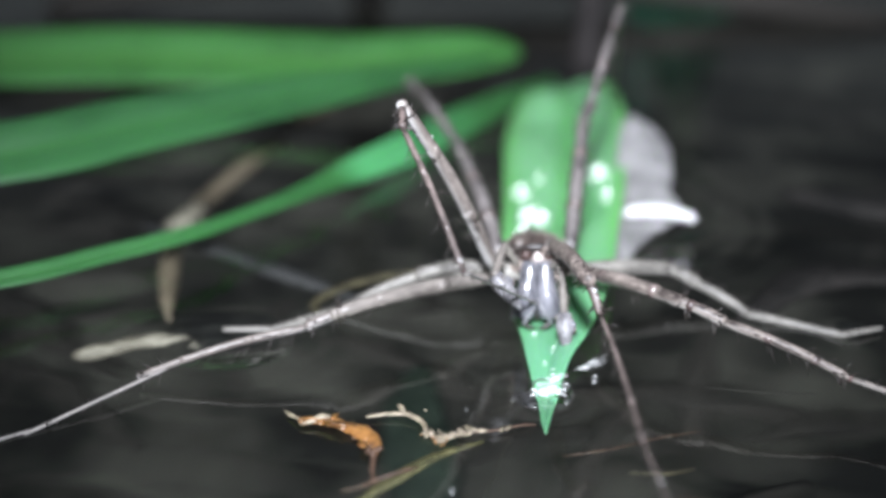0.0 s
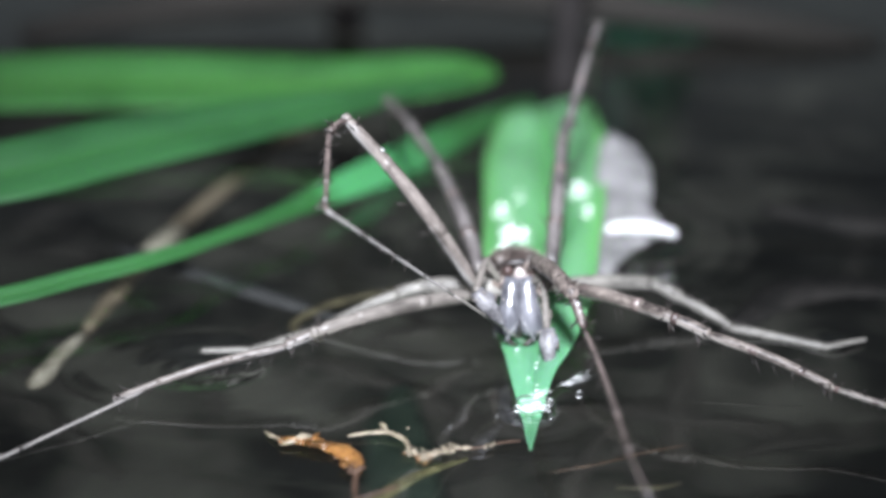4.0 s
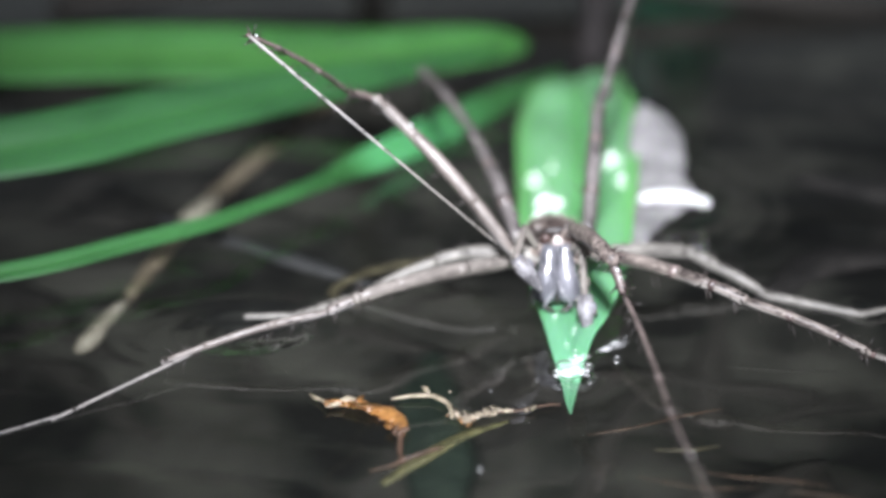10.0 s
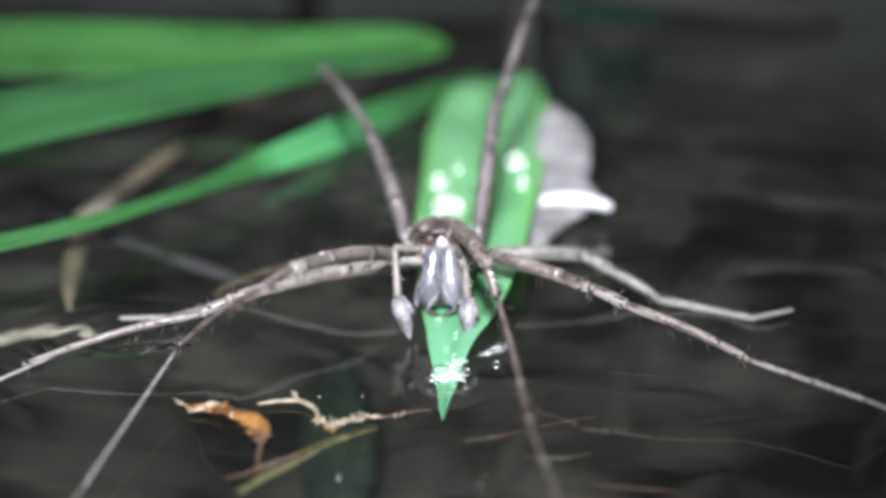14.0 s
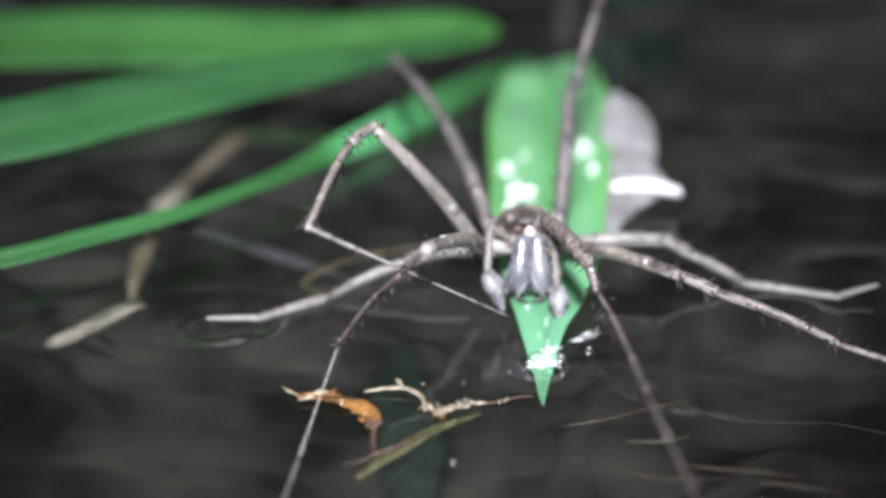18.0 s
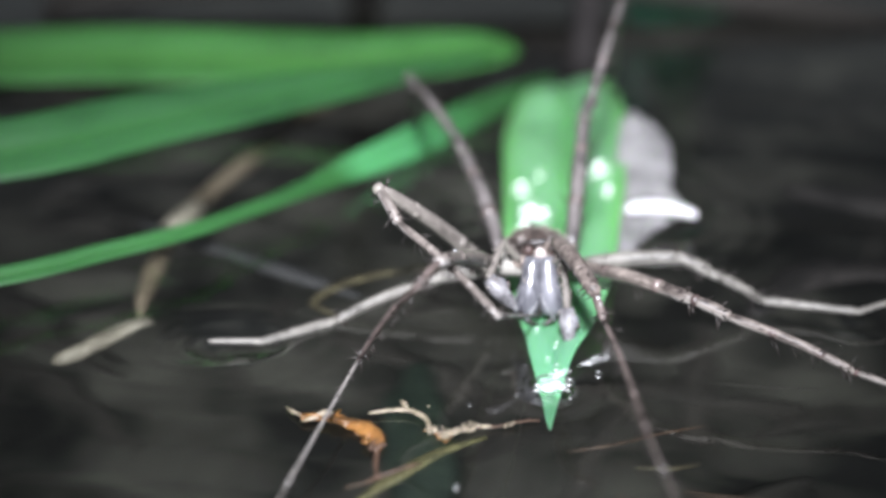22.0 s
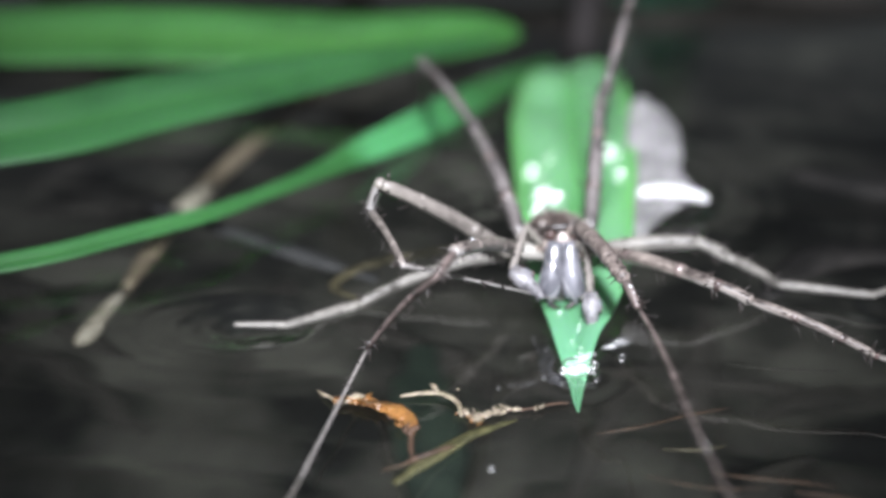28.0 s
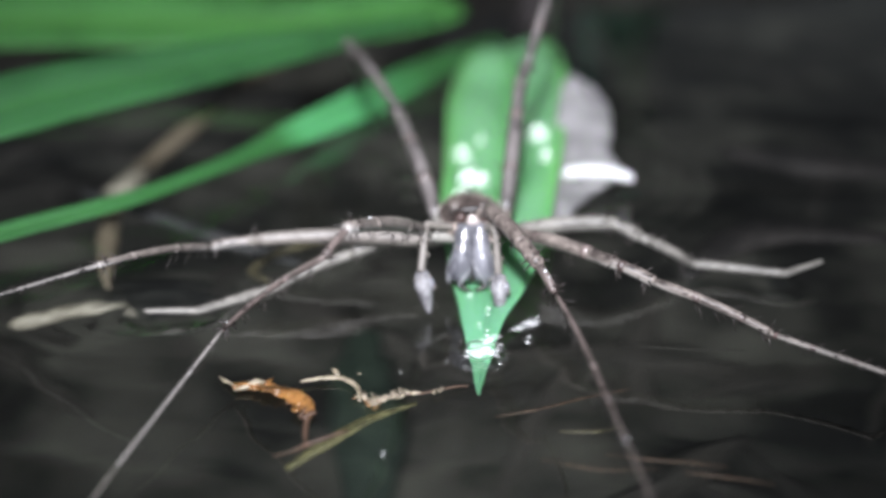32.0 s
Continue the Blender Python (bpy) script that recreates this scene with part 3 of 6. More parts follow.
def straw():
    t = thing("straw", -27.2, 105.0, -8.0, "sunken dead straw stalk with a bleached end shifted as if refracted", "straw")
    pts = smooth_path([(17.5, 56.0, 1.0, 1.1), (13.5, 46.0, 0.7, 1.3), (9.5, 36.0, 0.4, 1.35), (6.0, 24.0, 0.3, 1.35), (2.6, 11.0, 0.0, 1.3), (-0.3, -1.0, 0.0, 1.2), (-0.7, -4.0, 0.0, 1.05)], 6)
    part("stalk", tube(bmesh.new(), [p[:3] for p in pts], [p[3] * (1.14 if i % 9 == 4 else 1) for i, p in enumerate(pts)], 12, 0.15, 5), STRAW, t)
    part("knot", tube(bmesh.new(), [(1.0, 3.5, 0.0), (0.3, 1.0, 0.1), (-0.4, -1.5, 0.1), (-0.8, -4.0, 0.0)], [1.15, 1.5, 1.45, 1.1], 12, 0.2, 4), STRAW_PALE, t, "pale swollen knot")
    pts = smooth_path([(0, 0, 0, 1.05), (-0.8, -6.0, 0, 1.0), (-1.3, -11.0, 0, 0.95), (-1.7, -15.5, 0, 0.7), (-1.9, -18.5, -0.6, 0.15)], 6)
    lower = part("lower_stalk", tube(bmesh.new(), [p[:3] for p in pts], [p[3] * (1.12 if i % 7 == 4 else 1) for i, p in enumerate(pts)], 12, 0.15, 6), STRAW, t)
    end = part("tip", tube(bmesh.new(), [(0, 0, 0), (-0.4, -2.0, 0.0), (-0.8, -4.5, 0.0), (-1.1, -7.0, 0.0), (-1.35, -8.6, 0.0), (-1.45, -9.2, 0.0)], [0.5, 0.7, 0.85, 1.0, 0.8, 0.3], 12, 0.1, 2), STRAW_PALE, t, "bleached pale end")
    return lower, end


STRAW_LOWER, STRAW_END = straw()


# ---- rotten bits floating in front ----
def flakes(path, wide, count, size, seed):
    """Small torn flakes heaped along a path (mm)."""
    bm, rnd = bmesh.new(), random.Random(seed)
    pts = smooth_path(path, 8)
    for _ in range(count):
        c = Vector(pts[rnd.randrange(len(pts))][:3]) + Vector((rnd.gauss(0, wide), rnd.gauss(0, wide), rnd.uniform(0, 0.12)))
        turn = Matrix.Rotation(rnd.uniform(0, 6.3), 3, "Z") @ Matrix.Rotation(rnd.uniform(-0.7, 0.7), 3, "X")
        n = rnd.randint(5, 8)
        w, h = size * rnd.uniform(0.7, 1.5), size * rnd.uniform(0.3, 0.7)
        rim = [Vector((w * math.cos(6.283 * k / n) * rnd.uniform(0.6, 1.2), h * math.sin(6.283 * k / n) * rnd.uniform(0.6, 1.2), rnd.uniform(-0.05, 0.05))) for k in range(n)]
        up = [bm.verts.new((c + turn @ (q + Vector((0, 0, 0.05)))) * MM) for q in rim]
        lo = [bm.verts.new((c + turn @ (q * 0.9 - Vector((0, 0, 0.05)))) * MM) for q in rim]
        bm.faces.new(up), bm.faces.new(lo[::-1])
        for k in range(n):
            bm.faces.new((lo[k], lo[(k + 1) % n], up[(k + 1) % n], up[k]))
    return bm


def bits():
    t = thing("plant_debris", -6.5, 60, 0.15, "rotten orange brown scrap of plant with pale frayed ends floating on the water", "plant debris")
    part("stem", tube(bmesh.new(), [p[:3] for p in smooth_path([(-3.0, 0.8, 0.1), (-1.4, 0.9, 0.15), (0.0, 0.2, 0.15), (1.3, -0.7, 0.15), (2.0, -2.0, 0.15), (2.1, -3.0, 0.0)], 5)],
                      list(np.interp(np.arange(26), [0, 4, 10, 15, 19, 22, 25], [0.32, 0.42, 0.46, 0.72, 0.66, 0.3, 0.14]) + 0.05 * np.sin(np.arange(26) * 1.9)), 14, 0.22, 7, 0.45), ORANGE, t)
    part("torn_skin", flakes([(-2.6, 0.8, 0.2), (-1.2, 0.8, 0.3), (0.2, 0.0, 0.3), (1.3, -0.9, 0.3), (1.9, -2.2, 0.25)], 0.3, 12, 0.62, 3), ORANGE, t, "torn orange brown skin")
    part("torn_skin", flakes([(0.6, -1.0, 0.1), (1.7, -2.0, 0.1), (2.1, -2.8, 0.1)], 0.3, 9, 0.4, 5), BROWN, t, "dark brown torn skin")
    part("frayed_end", tube(bmesh.new(), [(-4.3, 2.2, 0.1), (-3.9, 1.7, 0.1), (-3.4, 1.2, 0.2), (-2.8, 0.8, 0.2)], [0.08, 0.2, 0.14, 0.3], 8, 0.3, 1, 0.6), TAN, t, "pale frayed end")
    part("frayed_end", tube(bmesh.new(), [(-3.1, 0.5, 0.1), (-2.4, 0.6, 0.25), (-1.6, 1.15, 0.35), (-1.0, 1.0, 0.3)], [0.1, 0.24, 0.34, 0.2], 8, 0.3, 2, 0.6), TAN, t, "pale frayed end")
    part("rootlet", tube(bmesh.new(), [p[:3] for p in smooth_path([(2.1, -2.8, 0), (2.05, -4.2, -0.1), (2.0, -5.6, -0.2), (0.2, -6.3, -0.4)], 4)], [0.22, 0.2, 0.19, 0.18, 0.17, 0.16, 0.16, 0.15, 0.15, 0.13, 0.12, 0.1, 0.07], 8, 0.3, 4), BROWN, t)
    part("rootlet", tube(bmesh.new(), [(2.0, -5.6, -0.1), (3.5, -4.9, 0), (4.4, -4.5, 0.05), (4.9, -4.3, 0.05)], [0.16, 0.13, 0.13, 0.06], 8, 0.3, 6), BROWN, t)
    t = thing("plant_debris", -1.0, 60, 0.15, "curled tan husk with beaded fragments trailing towards the leaf tip", "plant debris")
    part("husk", tube(bmesh.new(), [p[:3] for p in smooth_path([(-4.2, 1.3, 0.15), (-2.6, 1.6, 0.2), (-1.3, 1.5, 0.2), (-0.3, 0.5, 0.15), (-0.1, -1.0, 0.05)], 5)], [0.12 + 0.1 * math.sin(math.pi * i / 20) for i in range(21)], 8, 0.4, 3, 0.6), TAN, t)
    part("knob", tube(bmesh.new(), [(-2.1, 2.6, 0.3), (-1.85, 2.2, 0.3), (-1.6, 1.7, 0.25)], [0.1, 0.24, 0.12], 8, 0.4, 3), TAN, t, "pale grey knob")
    part("clump", flakes([(-0.3, -0.9, 0.1), (0.6, -0.9, 0.2), (1.2, -1.5, 0.2), (1.9, -0.7, 0.2), (2.6, -0.3, 0.1)], 0.22, 20, 0.4, 8), TAN, t)
    part("clump", flakes([(0.0, -0.9, 0.1), (0.9, -1.5, 0.15), (1.7, -0.9, 0.1)], 0.3, 8, 0.34, 9), ORANGE, t, "orange brown crumbs")
    part("clump", flakes([(2.6, -0.3, 0.1), (4.2, -0.4, 0.1), (5.4, -0.1, 0.1)], 0.1, 9, 0.24, 10), TAN, t)
    for x, y, r in ((3.5, -0.3, 0.2), (5.0, -0.1, 0.16), (-0.2, 2.2, 0.1)):
        bm = bmesh.new()
        for v in ball(bm, (x, y, 0.12), (r * 1.3, r, r * 0.6), 6, 9):
            v.co += Vector((random.uniform(-1, 1), random.uniform(-1, 1), 0)) * r * 0.2 * MM
        part("fragment", bm, TAN, t)
    part("thread", tube(bmesh.new(), [p[:3] for p in smooth_path([(2.4, -0.3, 0.05), (4, -0.3, 0.08), (5.4, 0.1, 0.1), (6.4, 0.4, 0.1), (7.2, 0.6, 0.0)], 4)], [0.07] * 17, 6, 0.4, 3), BROWN, t)


bits()


def fallen(points, radii, label, material):
    path = smooth_path(points, 4)
    r = np.interp(np.linspace(0, 1, len(path)), np.linspace(0, 1, len(radii)), radii)
    o = Vector(path[len(path) // 2])
    t = thing("fallen_stem", *o, label, "stem")
    part("stalk", tube(bmesh.new(), [Vector(p) - o for p in path], r, 12, 0.15, len(points), 0.85), material, t)
    for k in (5, 9):
        p = Vector(path[min(k, len(path) - 2)]) - o
        part("twig", tube(bmesh.new(), [p, p + Vector((4, -3, 4)), p + Vector((9, -5, 5))], [0.9, 0.7, 0.3], 8, 0.2, k), material, t)


def sunken(points, radii, label, material, flat=0.35, category="plant debris", name="sunken_leaf"):
    path = smooth_path(points, 4)
    r = np.interp(np.linspace(0, 1, len(path)), np.linspace(0, 1, len(radii)), radii)
    o = Vector(path[len(path) // 2])
    ob = finish(tube(bmesh.new(), [Vector(p) - o for p in path], r, 10, 0.15, len(points), flat), name, material)
    ob.location = o * MM
    return tagged(ob, label, category)


sunken([(-5.5, 53.7, -2.0), (-2.9, 56.2, -1.6), (-0.4, 58.3, -1.4), (2.7, 60.1, -1.6)], [0.25, 0.6, 0.45, 0.12], "thin olive yellow leaf sunk below the floating scraps", OLIVE)
# soft green tint in the water, built as a deep leaf-shaped piece
sunken([(-2.6, 112.0, -50.0), (-3.2, 103.0, -48.5), (-2.2, 92.0, -48.5), (-1.7, 80.0, -50.0)], [0.5, 3.6, 4.2, 1.0], "dim green leaf-shaped piece deep under the floating scraps", SUNK_GREEN, 0.15)

sunken([(14.6, 54.8, -2.5), (17.1, 53.8, -2.0), (19.8, 53.4, -2.0), (22.2, 53.2, -2.5)], [0.05, 0.14, 0.13, 0.04], "thin reddish brown rootlet just under the water", BROWN, 0.6, name="sunken_twig")
sunken([(7.9, 59.1, -2.5), (10.9, 59.5, -2.0), (14.3, 60.9, -2.2), (17.7, 62.1, -2.6)], [0.05, 0.15, 0.12, 0.04], "thin brown rootlet just under the water", BROWN, 0.6, name="sunken_twig")
sunken([(10.5, 54.9, -3.0), (14.0, 53.4, -2.6), (17.9, 53.6, -3.0)], [0.04, 0.12, 0.04], "thin reddish brown rootlet just under the water", BROWN, 0.6, name="sunken_twig")
sunken([(19.1, 67.6, -2.5), (22.9, 66.6, -2.0), (27.1, 66.7, -2.5)], [0.04, 0.1, 0.03], "thin grey rootlet just under the water", LITTER, 0.6, name="sunken_twig")


sunken([(-31.0, 102.0, -7.0), (-21.4, 94.7, -6.0), (-16.1, 91.0, -6.0), (-11.6, 87.8, -6.0), (-7.4, 85.8, -7.0)], [0.5, 1.1, 1.2, 1.0, 0.4], "grey sunken stem under the water beside the straw", LITTER_PALE, 0.7, category="stem", name="submerged_reed")
sunken([(-8.5, 78.5, -3.0), (-11.0, 80.9, -3.0), (-9.5, 83.9, -3.0), (-5.8, 86.5, -3.0), (-0.1, 88.9, -3.4)], [0.25, 0.42, 0.5, 0.5, 0.3], "bent tan twig just under the water by the leg", TWIG, 0.8, name="sunken_twig")
sunken([(12.0, 57.2, -2.4), (14.3, 57.0, -2.2), (16.4, 57.8, -2.6)], [0.06, 0.2, 0.06], "short tan rootlet just under the water", TWIG, 0.6, name="sunken_twig")
sunken([(19.2, 52.6, -2.2), (21.4, 52.0, -2.0), (24.6, 51.4, -2.4)], [0.06, 0.17, 0.05], "reddish brown rootlet just under the water", BROWN, 0.6, name="sunken_twig")


# ---- litter on the bottom ----
def litter():
    rnd = random.Random(11)
    base = []
    for s in range(4):
        pts = smooth_path([(-6, 0, 0, 0.4), (-3, rnd.uniform(-1, 1), 0.6, 1.6), (0, rnd.uniform(-1, 1), 0.9, 2.2), (3, rnd.uniform(-1, 1), 0.4, 1.5), (6, 0, 0, 0.3)], 3)
        bm = strip(bmesh.new(), pts, [p[3] for p in pts], fold=0.3, thick=0.3, across=4)
        me = bpy.data.meshes.new("litter_leaf")
        bm.to_mesh(me)
        bm.free()
        for p in me.polygons:
            p.use_smooth = True
        me.materials.append(LITTER)
        base.append(me)
    for k in range(90):
        ob = new("litter_leaf", base[k % 4])
        x, y = rnd.uniform(-90, 95), rnd.uniform(70, 250)
        s = rnd.uniform(0.8, 2.4)
        ob.matrix_world = pose(x * MM, y * MM, (float(bed_height(np.array([[x]]), np.array([[y]]))[0, 0]) + 0.8) * MM, rnd.uniform(-18, 18), rnd.uniform(-18, 18), rnd.uniform(0, 360)) @ Matrix.Diagonal((s * 1.3, s * 0.45, s, 1))
        tagged(ob, "dark rotting leaf scrap lying on the muddy bottom", "leaf litter", "litter on the bottom")


litter()


# ---- plants in the dark behind ----
def stalk(x, y, lean, height, r, material, label):
    t = thing("stem", x, y, -12, label, "stem", "stems behind")
    pts = smooth_path([(0, 0, 0), (lean * 0.3, 1, height * 0.35), (lean * 0.7, 2, height * 0.7), (lean, 2, height)], 5)
    part("stalk", tube(bmesh.new(), [p[:3] for p in pts], [r * (1 - 0.4 * i / len(pts)) * (1.2 if i % 5 == 2 else 1) for i in range(len(pts))], 10, 0.12, 3), material, t)
    for k in (0.45, 0.75):
        a = random.uniform(-1, 1)
        p0 = Vector((lean * k, 1.5, height * k))
        path = smooth_path([(*p0, 0.4), (*(p0 + Vector((3 * a, 1, 6))), 1.2), (*(p0 + Vector((7 * a, 2, 9))), 1.0), (*(p0 + Vector((11 * a, 3, 8))), 0.2)], 4)
        part("leaf", strip(bmesh.new(), path, [p[3] for p in path], fold=0.3, thick=0.2, across=4), GRASS_DARK, t)
    return t


stalk(21, 158, 4, 75, 2.4, BARK, "dark upright dead stem standing in the water")
stalk(-14, 215, -6, 90, 3.5, BARK, "dark upright dead stem standing in the water")
stalk(36, 205, 8, 90, 1.8, GRASS_DARK, "dim green stem far behind the leaf")
stalk(62, 250, -10, 90, 2.2, GRASS_DARK, "dim green stem far behind the leaf")
grass([(46, 214, -30, 14), (47, 208, -16, 22), (48, 205, 0, 25), (50, 203, 22, 22), (54, 203, 50, 12)], "dim dark green blade in the shade behind", GRASS_DARK, tilt=0.0)
fallen([(-70, 190, 2), (-40, 200, 6), (0, 205, 8), (45, 196, 4), (80, 185, 0)], [2, 4, 4.5, 3.5, 2], "grey dead stem lying across the water behind", LITTER)
fallen([(-110, 205, 12), (-70, 210, 20), (-30, 220, 26), (10, 226, 24)], [3, 5, 5, 3], "pale brown dead stem leaning behind the grass", LITTER)
sunken([(37.1, 109.4, -5), (44.8, 104.6, -4.5), (55.6, 101.9, -5)], [1.2, 3.5, 1.5], "dark lump of rotting leaf under water", BARK, 0.6)
sunken([(25.9, 81.5, -6), (35.2, 89.0, -5.5), (47.8, 87.4, -6)], [1.0, 2.4, 1.2], "dark scrap of rotting leaf under water", BARK, 0.4)

# ---- spider ----
BASE = Vector((7.0, 76.0, 0.0))
SPIDER = thing("spider", *BASE, "long-legged brown and grey spider cleaning its legs on the leaf", "spider")


def hairs(bm, length, r0, r1, count, long, seed):
    """Fine spines standing off a limb of that length along z."""
    rnd = random.Random(seed)
    for _ in range(count):
        z, a = rnd.uniform(0.06, 0.96) * length, rnd.uniform(0, 2 * math.pi)
        r = r0 + (r1 - r0) * z / length
        d = Vector((math.cos(a), math.sin(a), rnd.uniform(0.4, 1.4))).normalized()
        p = Vector((math.cos(a) * r * 0.8, math.sin(a) * r * 0.8, z))
        h = long * rnd.uniform(0.6, 1.2)
        tube(bm, [p, p + d * h * 0.5, p + d * h], [0.055, 0.036, 0.008], 4)


SHAPES = {"femur": (0.62, 0.52, 1.25), "patella": (0.48, 0.5, 1.1), "tibia": (0.44, 0.32, 1.1), "metatarsus": (0.28, 0.2, 1.0), "tarsus": (0.2, 0.1, 1.0)}


def limb(kind, length, seed, girth=1.0, material=None):
    """One segment of a leg, from its joint at the origin along +z."""
    r0, r1, belly = SHAPES[kind]
    r0, r1 = r0 * girth, r1 * girth
    bow = 0.0 if kind in ("metatarsus", "tarsus") else 0.03
    n = 12
    path, radii = [], []
    for i in range(n + 1):
        u = i / n
        path.append((bow * length * math.sin(math.pi * u), 0, length * u))
        radii.append((r0 + (r1 - r0) * u) * (1 + (belly - 1) * math.sin(math.pi * u)) * (1.12 if i in (n - 1,) else 0.8 if i in (0, n) else 1))
    bm = tube(bmesh.new(), path, radii, 12, 0.08, seed)
    seg = part(kind, bm, material or LEG, SPIDER)
    bm = bmesh.new()
    hairs(bm, length, r0, r1, int({"femur": 10, "patella": 5, "tibia": 16, "metatarsus": 16, "tarsus": 10}[kind] * (3.6 if material is LEG_GREY else 1.6)), {"femur": 1.0, "patella": 0.8, "tibia": 1.0, "metatarsus": 0.6, "tarsus": 0.3}[kind] * (1.7 if material is LEG_GREY else 1), seed)
    if kind in ("femur", "patella", "tibia"):
        # stout dark spines stand off just before the joint
        rnd = random.Random(seed + 400)
        for k in range(7):
            a, z = 2 * math.pi * (k + rnd.random()) / 7, length - rnd.uniform(0.2, 1.0)
            d = Vector((math.cos(a), math.sin(a), rnd.uniform(0.1, 0.8))).normalized()
            p = Vector((math.cos(a) * r1 * 0.8, math.sin(a) * r1 * 0.8, z))
            tube(bm, [p, p + d * 0.45, p + d * rnd.uniform(0.7, 1.0)], [0.085, 0.06, 0.012], 5)
    tagged(part("fuzz", bm, SPINE, seg), kind="stuff")
    if kind in ("femur", "tibia", "metatarsus"):
        bm = bmesh.new()
        ball(bm, (0, 0, length), (r1 * 1.12, r1 * 1.12, r1 * 0.9), 8, 12)
        part("joint", bm, LEG_DARK if material in (None, LEG_UMBER) else LEG_PALE if material is LEG_GREY else material, seg, "swollen joint")
        bm = bmesh.new()
        for k, u in enumerate((0.34, 0.72)):
            rr = (r0 + (r1 - r0) * u) * (1 + (belly - 1) * math.sin(math.pi * u)) * 1.03
            x = bow * length * math.sin(math.pi * u)
            tube(bm, [(x, 0, length * u - 0.035 * length), (x, 0, length * u), (x, 0, length * u + 0.035 * length)], [rr * 0.96, rr, rr * 0.96], 12, 0.06, seed + k)
        part("band", bm, LEG_RING if material in (None, LEG_UMBER, LEG_GREY) else material, seg, "darker ring on the limb")
    return seg


def along(a, b):
    """The pose of a limb from joint a to joint b, in the spider's space (mm)."""
    a, b = Vector(a) - BASE, Vector(b) - BASE
    z = (b - a).normalized()
    x = Vector((0, 0, 1)) - z * z.z
    x = x.normalized() if x.length > 0.02 else Vector((0, -1, 0))
    m = Matrix((x, z.cross(x), z)).transposed().to_4x4()
    m.translation = a * MM
    return m


KINDS = ("femur", "patella", "tibia", "metatarsus", "tarsus")


def still_leg(joints, seed, girth=1.0, material=None):
    for k, kind in enumerate(KINDS):
        a, b = Vector(joints[k]), Vector(joints[k + 1])
        limb(kind, (b - a).length, seed + k, girth * (1.5 if material is LEG_PALE and k > 2 else 1), material).matrix_basis = along(a, b)


def moving_leg(lengths, seed, girths, materials):
    return [limb(kind, n, seed + k, g, m) for k, (kind, n, g, m) in enumerate(zip(KINDS, lengths, girths, materials))]


still_leg(((9.8, 77.0, 4.0), (17.55, 67.35, 5.6), (19.75, 66.25, 4.85), (27.25, 61.8, 3.0), (33.3, 57.4, 2.6), (37.8, 58.6, 0.1)), 20, 0.78, None)
still_leg(((10.4, 80.0, 3.9), (12.4, 91.0, 11.6), (13.3, 92.8, 13.2), (17.0, 102.3, 19.6), (18.5, 113.0, 10.5), (19.4, 119.0, 6.4)), 40, 0.92, LEG_GREY)
still_leg(((4.8, 80.0, 3.7), (1.9, 92.0, 8.2), (1.3, 94.0, 8.9), (-3.4, 103.0, 12.3), (-2.5, 116.0, 4.4), (-2.1, 121.0, 1.5)), 50, 0.9, LEG_GREY)
LEG_FRONT = moving_leg((10.9, 2.6, 12.4, 6.3, 5.9), 10, (0.88, 0.58, 0.4, 0.35, 0.32), (LEG_MOTTLE, LEG_UMBER, LEG_UMBER, LEG_UMBER, LEG_UMBER))
LEG_ONE = moving_leg((16.2, 2.7, 11.5, 13.5, 10.0), 60, (0.75, 0.52, 0.48, 0.46, 0.42), (LEG_TAN, LEG_UMBER, LEG_UMBER, LEG_TAN, None))
LEG_FAR = moving_leg((8.5, 2.5, 4.8, 7.3, 3.4), 30, (0.9, 0.9, 0.9, 1.3, 1.3), (LEG_PALE,) * 5)
LEG_HIND = moving_leg((4.75, 2.36, 7.1, 6.1, 4.0), 45, (0.95, 0.95, 0.95, 1.42, 1.42), (LEG_PALE,) * 5)
LEG_TWO = moving_leg((14.0, 3.1, 12.1, 10.5, 7.5), 70, (0.82, 0.72, 0.68, 0.54, 0.46), (LEG_BEIGE, LEG_TAN, LEG_TAN, LEG_TAN, LEG_TAN))


# plain white stands in for the glint of clear water beads
GLINT_BEAD = surface("bead of water painted white as a glint", (0.62, 0.64, 0.66), (0.85, 0.86, 0.87), 0.08, 300, 0.0, 1.0)


def bead(seg, x, z, r):
    """A bead of water clinging to a limb, coloured white for its glint."""
    bm = bmesh.new()
    ball(bm, (x, 0, z), (r, r, r), 12, 16)
    ob = part("bead", bm, GLINT_BEAD, seg, "bead of water painted white as a glint")
    ob.visible_shadow = False


for seg, x, z, r in ((LEG_ONE[0], 0.6, 12.2, 0.2), (LEG_ONE[0], 0.68, 12.8, 0.15), (LEG_ONE[0], 0.55, 13.3, 0.12), (LEG_ONE[2], 0.22, 10.8, 0.09), (LEG_FRONT[0], 0.4, 9.0, 0.1),
                     (LEG_FRONT[1], 0.3, 1.0, 0.13), (LEG_FRONT[1], 0.3, 1.5, 0.1), (LEG_FRONT[2], 0.2, 5.2, 0.11), (LEG_FRONT[2], 0.16, 7.6, 0.09), (LEG_FRONT[3], 0.14, 2.6, 0.08)):
    bead(seg, x, z, r)


